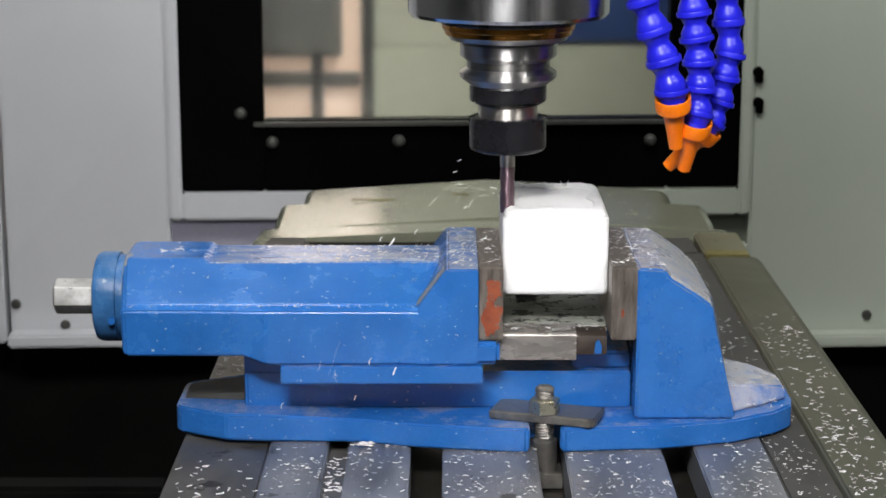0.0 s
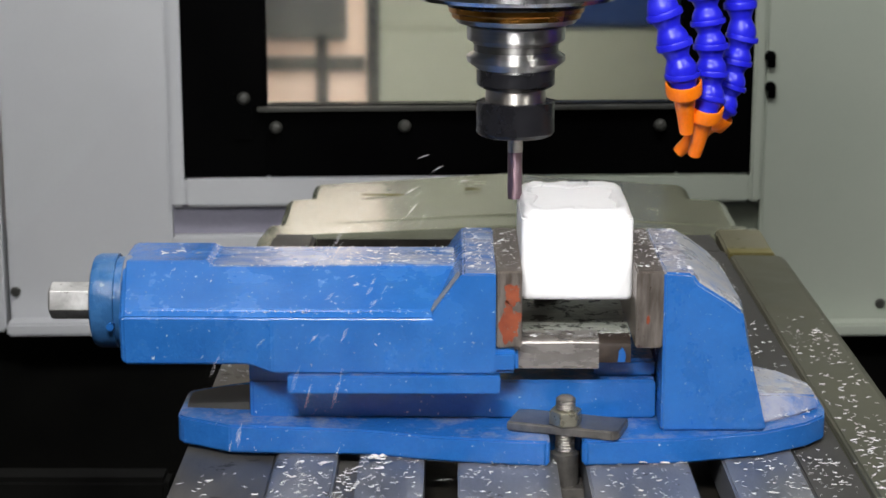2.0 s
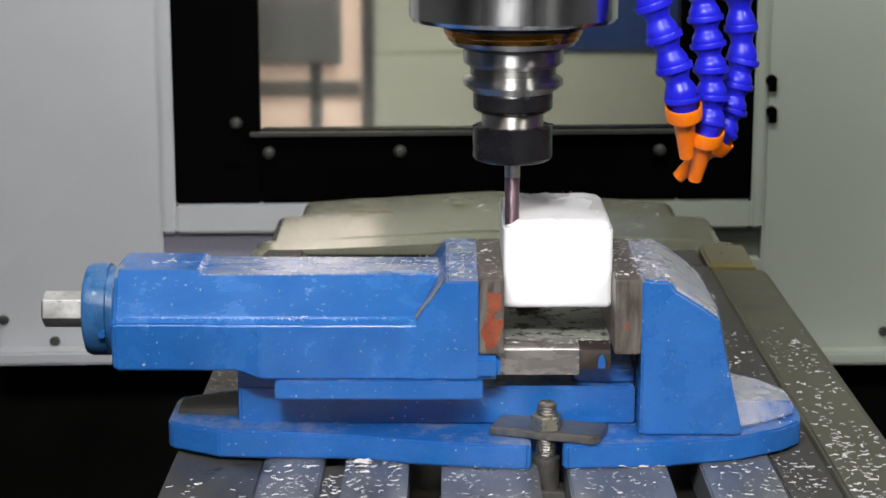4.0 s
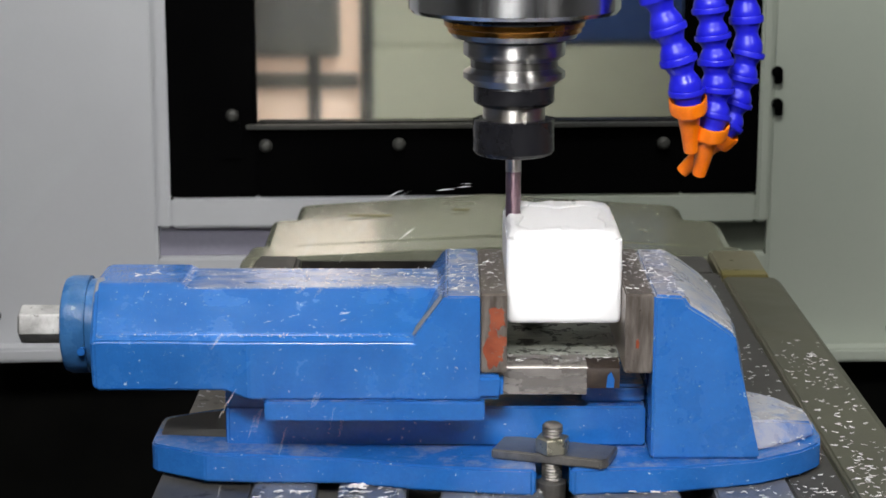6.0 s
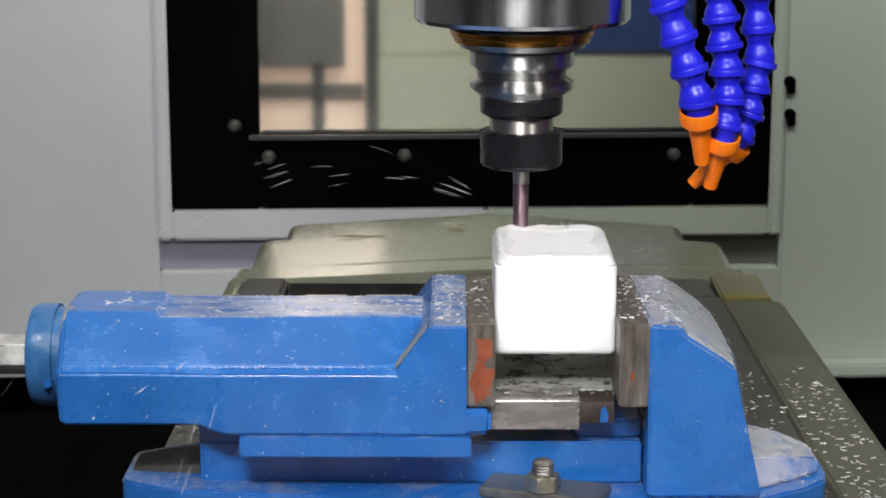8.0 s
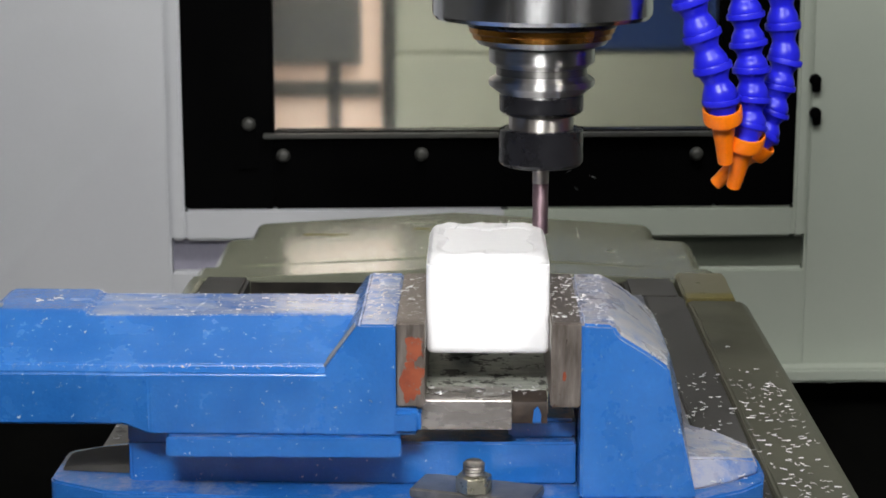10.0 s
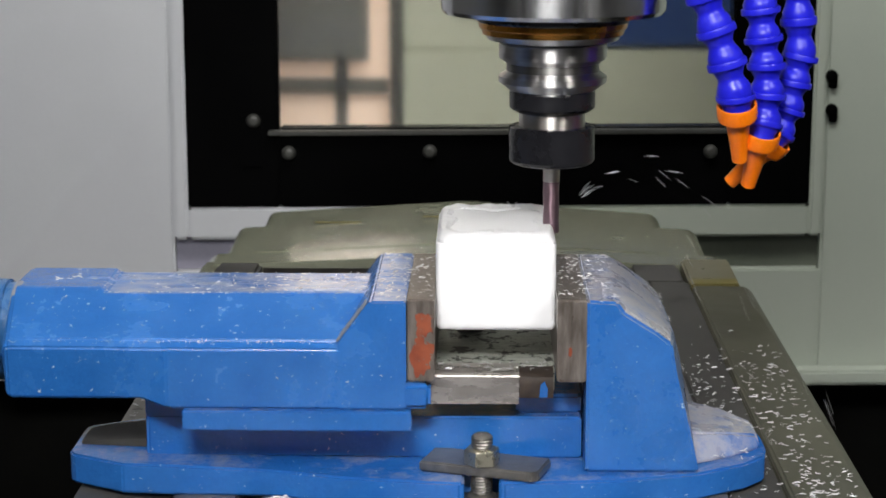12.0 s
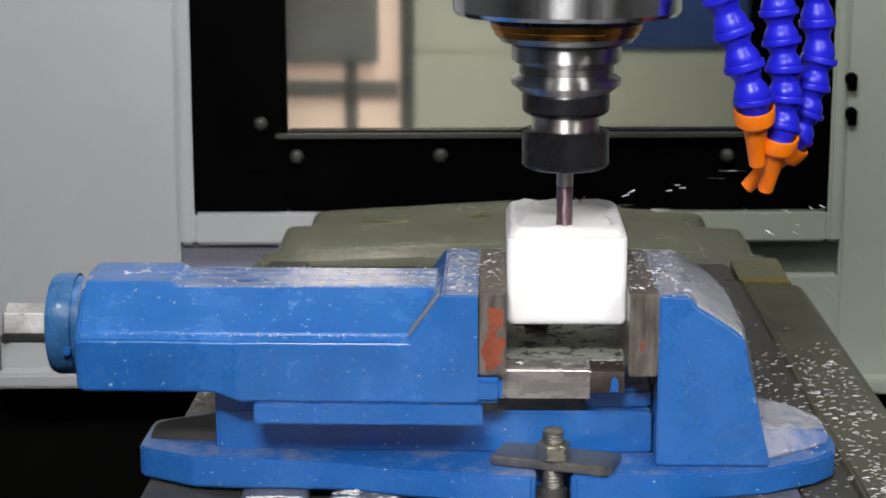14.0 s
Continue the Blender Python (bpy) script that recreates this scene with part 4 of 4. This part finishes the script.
def hoses():
    a = coolant_hose(1.225, [(0.106, 0.01, 1.250), (0.112, 0.006, 1.230), (0.119, 0.003, 1.210), (0.1250, 0, 1.1885), (0.1318, 0, 1.1690), (0.1385, 0, 1.1500), (0.1440, 0, 1.1310), (0.1452, 0.001, 1.1228)],
                     (0.1492, 1.238, 1.0925), 0.0106)
    b = coolant_hose(1.242, [(0.150, 0.01, 1.250), (0.152, 0.006, 1.232), (0.154, 0.003, 1.2135), (0.1560, 0, 1.1960), (0.1590, 0, 1.1790), (0.1612, 0, 1.1625), (0.1635, 0, 1.1470), (0.1642, 0, 1.1300), (0.1630, 0, 1.1135), (0.1612, -0.001, 1.1055)],
                     (0.1567, 1.254, 1.0750), 0.0103)
    c = coolant_hose(1.263, [(0.176, 0.0, 1.250), (0.178, 0, 1.2305), (0.180, 0, 1.2110), (0.1826, 0, 1.1915), (0.1845, 0, 1.1710), (0.1862, 0, 1.1500), (0.1828, 0, 1.1345), (0.1797, 0, 1.1190), (0.1750, 0, 1.1055), (0.1705, -0.001, 1.0985)],
                     (0.1478, 1.270, 1.0735), 0.0098)
    return [a, b, c]


# ---- chips ----
def chip_mesh(length, width, curl, seed, k=4):
    """A thin curled shaving, closed, about its own middle."""
    rnd = random.Random(seed)
    verts, faces = [], []
    a, p = -curl * 1.5, Vector((0, 0, 0))
    pts = []
    for i in range(k):
        pts.append((p.copy(), a))
        p = p + Vector((math.cos(a), math.sin(a), 0)) * length / (k - 1)
        a += curl
    mid = sum((q for q, _ in pts), Vector()) / k
    for q, a in pts:
        nrm = Vector((-math.sin(a), math.cos(a), 0))
        q = q - mid
        for s, h in ((-1, 0), (1, 0), (0, 0.55)):
            verts.append(q + nrm * width * 0.5 * s + Vector((0, 0, h * width + 0.1 * width * rnd.random())))
    for i in range(k - 1):
        o = 3 * i
        for j in range(3):
            faces.append((o + j, o + (j + 1) % 3, o + 3 + (j + 1) % 3, o + 3 + j))
    faces.append((0, 2, 1))
    o = 3 * (k - 1)
    faces.append((o, o + 1, o + 2))
    return verts, faces


def strewn(name, base, spots, label, seed):
    """Many small shavings lying on a surface, as one loose scatter."""
    rnd = random.Random(seed)
    V, F = [], []
    for x, y, z, size, *stand in spots:
        L = size * rnd.uniform(0.5, 1.7)
        vv, ff = chip_mesh(L, L * rnd.uniform(0.13, 0.26), rnd.uniform(-1.0, 1.0), rnd.random())
        m = Matrix.Translation((x, y, z)) @ Euler((rnd.uniform(-0.12, 0.12), rnd.uniform(-0.12, 0.12), rnd.gauss(0, 0.9))).to_matrix().to_4x4()
        if stand:
            m = Matrix.Translation((x, y, z)) @ pose(0, 0, 0, stand[0], 0, 0) @ Euler((0, 0, rnd.uniform(0, 6.28))).to_matrix().to_4x4()
        o = len(V)
        V += [tuple(m @ v - Vector(base)) for v in vv]
        F += [tuple(i + o for i in f) for f in ff]
    me = bpy.data.meshes.new(name)
    me.from_pydata(V, [], F)
    me.materials.append(CHIP)
    ob = new(name, me)
    ob.location = base
    ORIGIN[ob.name] = Vector(base)
    return tagged(ob, label, "plastic chips", kind="stuff")


def on_slot(x):
    return any(a - 0.001 < x < b + 0.001 for a, b in ((-0.0785, -0.064), (-0.0245, -0.002), (0.058, 0.077), (0.1395, 0.162), (0.207, 0.2095)))


def scatter():
    rnd = random.Random(4)
    spots = []
    while len(spots) < 1150:
        x, y = rnd.uniform(-0.115, 0.236), rnd.uniform(1.02, 1.205)
        if on_slot(x) or noise.noise((x * 22, y * 22, 1)) < rnd.uniform(-0.75, 0.35):
            continue
        spots.append((x, y, 0.9006, 0.0019))
    for _ in range(60):
        spots.append((rnd.uniform(-0.172, -0.118), rnd.uniform(1.05, 1.18), 0.898, 0.0032))
    for _ in range(110):
        spots.append((rnd.uniform(-0.077, -0.066), rnd.uniform(1.02, 1.2), 0.8930, 0.0034))
    for _ in range(26):
        a, d = rnd.uniform(0, 6.28), abs(rnd.gauss(0, 0.0045))
        spots.append((-0.054 + d * math.cos(a), 1.199 + d * math.sin(a) * 0.6, 0.9012 + rnd.uniform(0, 0.002), 0.0045))
    for _ in range(150):
        spots.append((rnd.uniform(-0.172, -0.12), rnd.uniform(1.30, 1.50), 0.898, 0.0035))
    for _ in range(160):
        spots.append((rnd.uniform(0.20, 0.239), rnd.uniform(1.20, 1.53), 0.8992, 0.0024))
    n = 0
    while n < 330:
        x, y = rnd.uniform(0.247, 0.285), 1.05 + 0.49 * rnd.random() ** 1.1
        if noise.noise((x * 30, y * 14, 5)) < rnd.uniform(-0.8, 0.3):
            continue
        spots.append((x, y, 0.9010, 0.0028))
        n += 1
    a = strewn("table_chips", (0.05, 1.2, 0.9), spots, "white plastic chips strewn over the table", 11)
    spots = []
    for _ in range(220):
        u = rnd.random()
        spots.append((-0.155 + 0.155 * u ** 0.6, rnd.uniform(1.257, 1.307), 1.0119, 0.0008 + 0.0022 * rnd.random() ** 2))
    for _ in range(10):
        spots.append((rnd.uniform(-0.205, -0.165), rnd.uniform(1.265, 1.31), 1.0138, 0.003))
    for _ in range(210):
        spots.append((rnd.uniform(0.0, 0.0355), rnd.uniform(1.212, 1.329), 1.0190, 0.0008 + 0.0022 * rnd.random() ** 2))
    for _ in range(260):
        spots.append((rnd.uniform(0.107, 0.142), rnd.uniform(1.21, 1.329), 1.0190, 0.0008 + 0.0024 * rnd.random() ** 2))
    for _ in range(230):
        u = rnd.random()
        spots.append((0.147 + 0.029 * u, rnd.uniform(1.245, 1.328), 1.0156 - 0.021 * u, 0.0010))
    for _ in range(45):
        spots.append((rnd.uniform(0.038, 0.102), rnd.uniform(1.222, 1.242), 0.9733, 0.0026))
    for _ in range(70):
        spots.append((rnd.uniform(0.195, 0.225), rnd.uniform(1.225, 1.31), 0.9190, 0.0022))
    # flecks that cling to the upright faces, and crumbs along the worn edges
    for _ in range(42):
        spots.append((rnd.uniform(-0.115, 0.018), 1.2028, rnd.uniform(0.957, 0.988), 0.0004 + 0.0009 * rnd.random() ** 3, 90))
    for _ in range(22):
        z = rnd.uniform(0.962, 0.987)
        spots.append((rnd.uniform(-0.205, -0.135), 1.2130 - (z - 0.958) * 0.28, z, rnd.uniform(0.0005, 0.0013), 80))
    for _ in range(46):
        y = rnd.uniform(1.212, 1.247)
        spots.append((rnd.uniform(-0.205, -0.022), y, 0.9958 + (y - 1.2075) * 0.375, 0.0004 + 0.0012 * rnd.random() ** 3, 20))
    for _ in range(45):
        z = rnd.uniform(0.922, 1.000)
        spots.append((rnd.uniform(0.126, 0.182 - 0.20 * max(0, z - 0.93)), 1.2062, z, 0.0004 + 0.0009 * rnd.random() ** 3, 90))
    for _ in range(40):
        x = rnd.uniform(-0.145, 0.21)
        spots.append((x, 1.2065 if x < -0.03 else 1.188 + 0.02 * abs(x - 0.06) / 0.13, rnd.uniform(0.903, 0.914), rnd.uniform(0.0005, 0.0012), 90))
    # crumbs on the ridge, also standing in for the speckled highlight there
    for _ in range(120):
        spots.append((rnd.uniform(-0.208, -0.020), 1.2058 + rnd.gauss(0, 0.0006), 0.9936 + rnd.gauss(0, 0.0006), rnd.uniform(0.0005, 0.0013), 35))
    for _ in range(150):
        spots.append((rnd.uniform(-0.158, -0.004), 1.2520 + rnd.gauss(0, 0.0008), 1.0117, rnd.uniform(0.0005, 0.0014), 10))
    for _ in range(40):
        spots.append((-0.1612 + rnd.gauss(0, 0.0012), rnd.uniform(1.248, 1.309), 1.0126 + rnd.gauss(0, 0.0003), rnd.uniform(0.0006, 0.0014), 8))
    for _ in range(150):
        u = rnd.random()
        spots.append((0.1445 + 0.0272 * u + rnd.gauss(0, 0.0005), 1.2072 + rnd.random() * 0.006, 1.0122 - 0.0178 * u + 0.0006, rnd.uniform(0.0005, 0.0012), 50))
    b = strewn("vise_chips", (0.03, 1.27, 1.012), spots, "fine white plastic chips lying on the vise", 12)
    return a, b


def table_at(t):
    """Where the table stands at a time, between its rows."""
    for (ta, a), (tb, b) in zip(TABLE_ROWS, TABLE_ROWS[1:]):
        if ta <= t <= tb:
            return a.translation.lerp(b.translation, (t - ta) / (tb - ta))
    return TABLE_ROWS[-1][1].translation


def head_at(t):
    for (ta, a), (tb, b) in zip(HEAD_ROWS, HEAD_ROWS[1:]):
        if ta <= t <= tb:
            return a.translation.lerp(b.translation, (t - ta) / (tb - ta))
    return HEAD_ROWS[-1][1].translation


# stretches of cutting: start, end, mean speed of the thrown chips (m/s)
BURSTS = [(-0.3, 0.36, (-0.40, -0.50, 0.60)), (0.42, 0.95, (0.75, -0.05, 0.55)), (1.0, 1.95, (-0.62, -0.30, 0.55)), (3.05, 3.72, (1.00, 0.10, 0.75)),
          (3.8, 5.95, (-0.60, -0.30, 0.50)), (6.0, 6.75, (0.72, 0.02, 0.72)), (6.80, 7.70, (-0.62, -0.36, 0.80)), (7.72, 9.4, (-1.20, 0.40, 0.85)),
          (9.5, 11.0, (0.3, 0.6, 0.6)), (11.05, 12.3, (0.62, 0.42, 0.75)), (12.35, 13.97, (0.95, 0.12, 0.68))]


def landed(p):
    """The height at which a falling chip comes to rest under p, or None while it is in the air; p in the table's own place."""
    if -0.17 < p.x < 0.29 and 0.82 < p.y < 1.76 and p.z < 0.902:
        return 0.902
    return 0.43 if p.z < 0.43 else None


def flying_chips():
    """Shavings thrown off by the cutter: each lies in the block until it is cut, flies, and comes to rest."""
    rnd = random.Random(21)
    meshes = []
    for k in range(14):
        L = rnd.uniform(0.0030, 0.0060)
        vv, ff = chip_mesh(L, L * rnd.uniform(0.14, 0.22), rnd.uniform(-0.5, 0.5), rnd.random(), 6)
        me = bpy.data.meshes.new("flying_chip")
        me.from_pydata([tuple(q) for q in vv], [], ff)
        me.materials.append(CHIP)
        meshes.append(me)
    out = []
    for a, b, speed in BURSTS:
        t = a
        while t < b:
            # the teeth throw a few shavings at a time
            vel = Vector([c + rnd.gauss(0, 0.10) for c in speed])
            for _ in range(rnd.choice((1, 2, 2, 3))):
                ob = new("flying_chip", meshes[rnd.randrange(14)])
                tagged(ob, "curled white plastic chip thrown off by the cutter", "plastic chips", kind="stuff")
                out.append((ob, t + rnd.uniform(0, 0.012), vel + Vector([rnd.gauss(0, 0.045) for _ in range(3)]), rnd.uniform(-1, 1)))
            t += rnd.uniform(0.012, 0.022) * (1 if any(w - 0.35 < t < e for w, e in ((0, 3.7), (5.8, 9.2), (11.3, 14))) else 3.0)
    return out


def fly(ob, t0, vel, spin):
    inside = Vector((0.071, 1.282, 1.021))
    heading = math.degrees(math.atan2(vel.y, vel.x))

    def turned(p, climb, roll):
        return Matrix.Translation(p) @ pose(0, 0, 0, 0, 0, heading) @ pose(0, 0, 0, roll, -climb, 0)
    rows = []
    start = Vector((AX, AY, 1.050)) + head_at(max(t0, 0))
    if t0 > 0.04:
        for t in [q for q, _ in TABLE_ROWS if q < t0 - 0.05] + [t0 - 0.034]:
            rows.append((t, turned(inside + table_at(max(t, 0)), 0, 0)))
    t, rest = t0, None
    while True:
        q = start + vel * (t - t0) + Vector((0, 0, -4.9 * (t - t0) ** 2)) - table_at(min(max(t, 0), 14))
        if 1.205 < q.y < 1.335 and (-0.21 < q.x < 0.03 and q.z < 1.016 or 0.105 < q.x < 0.18 and q.z < 1.022) and vel.y > -0.54:
            # off the vise, down towards its front
            start, vel, t0 = q + table_at(min(max(t, 0), 14)), Vector((vel.x * 0.4, -0.55, 0.35)), t
        d = t - t0
        p = start + vel * d + Vector((0, 0, -4.9 * d * d))
        climb = math.degrees(math.atan2(vel.z - 9.8 * d, math.hypot(vel.x, vel.y))) * 0.8
        roll = spin * 160 * d
        z = landed(p - table_at(min(max(t, 0), 14))) 
        if z is not None:
            rest = p - table_at(min(max(t, 0), 14))
            if z > 0.5:
                # it skids on over the table, and may drop into a slot
                way = Vector((math.sin(spin * 900), math.cos(spin * 900), 0)) * (0.015 + 0.10 * abs(math.sin(spin * 77)))
                to = rest.x + way.x
                rest.x, rest.y = -0.224 - to if to < -0.112 else 0.564 - to if to > 0.282 else to, min(1.19 if rest.y < 1.2 else 1.7, max(0.9, rest.y + way.y))
                t += 0.2
            rest.z = 0.876 if z > 0.5 and on_slot(rest.x) else z
            break
        if t >= 0 and t <= 14.0:
            rows.append((t, turned(p, climb, roll)))
        t += 1 / 30
        if t > 14.0:
            break
    if rest is not None and t <= 14.0:
        fixed = rest.z < 0.5
        hold = rest + table_at(max(t, 0))
        for q in [max(t, 0)] + [w for w, _ in TABLE_ROWS if w > t + 0.04]:
            rows.append((q, turned(hold if fixed else rest + table_at(q), 0, roll)))
    if rows[0][0] > 0:
        rows.insert(0, (0.0, rows[0][1]))
    if len(rows) < 2 or rows[-1][0] < 14.0:
        rows.append((14.0, rows[-1][1]))
    walk(ob, rows)


enclosure()
beyond_window()
machine_table()
way_cover()
vise()
hold_down_clamp()
workpiece()
end_mill = spindle()
HOSES = hoses()
TABLE_CHIPS, VISE_CHIPS = scatter()
FLYING = flying_chips()


def carried_by(rows, ob):
    return [(t, m @ Matrix.Translation(ORIGIN[ob.name])) for t, m in rows]


def motions():
    for name in ("machine_table", "way_cover", "machine_vise", "hold_down_clamp", "workpiece", "table_chips", "vise_chips"):
        ob = bpy.data.objects[name]
        walk(ob, carried_by(TABLE_ROWS, ob))
    for ob in (bpy.data.objects["milling_spindle"], *HOSES):
        walk(ob, carried_by(HEAD_ROWS, ob))
    for ob, t0, vel, spin in FLYING:
        fly(ob, t0, vel, spin)
    home = Matrix.Translation(end_mill.location)
    walk(end_mill, [(k / 30, home @ pose(0, 0, 0, 0, 0, -(80 * k) % 360)) for k in range(421)])


motions()
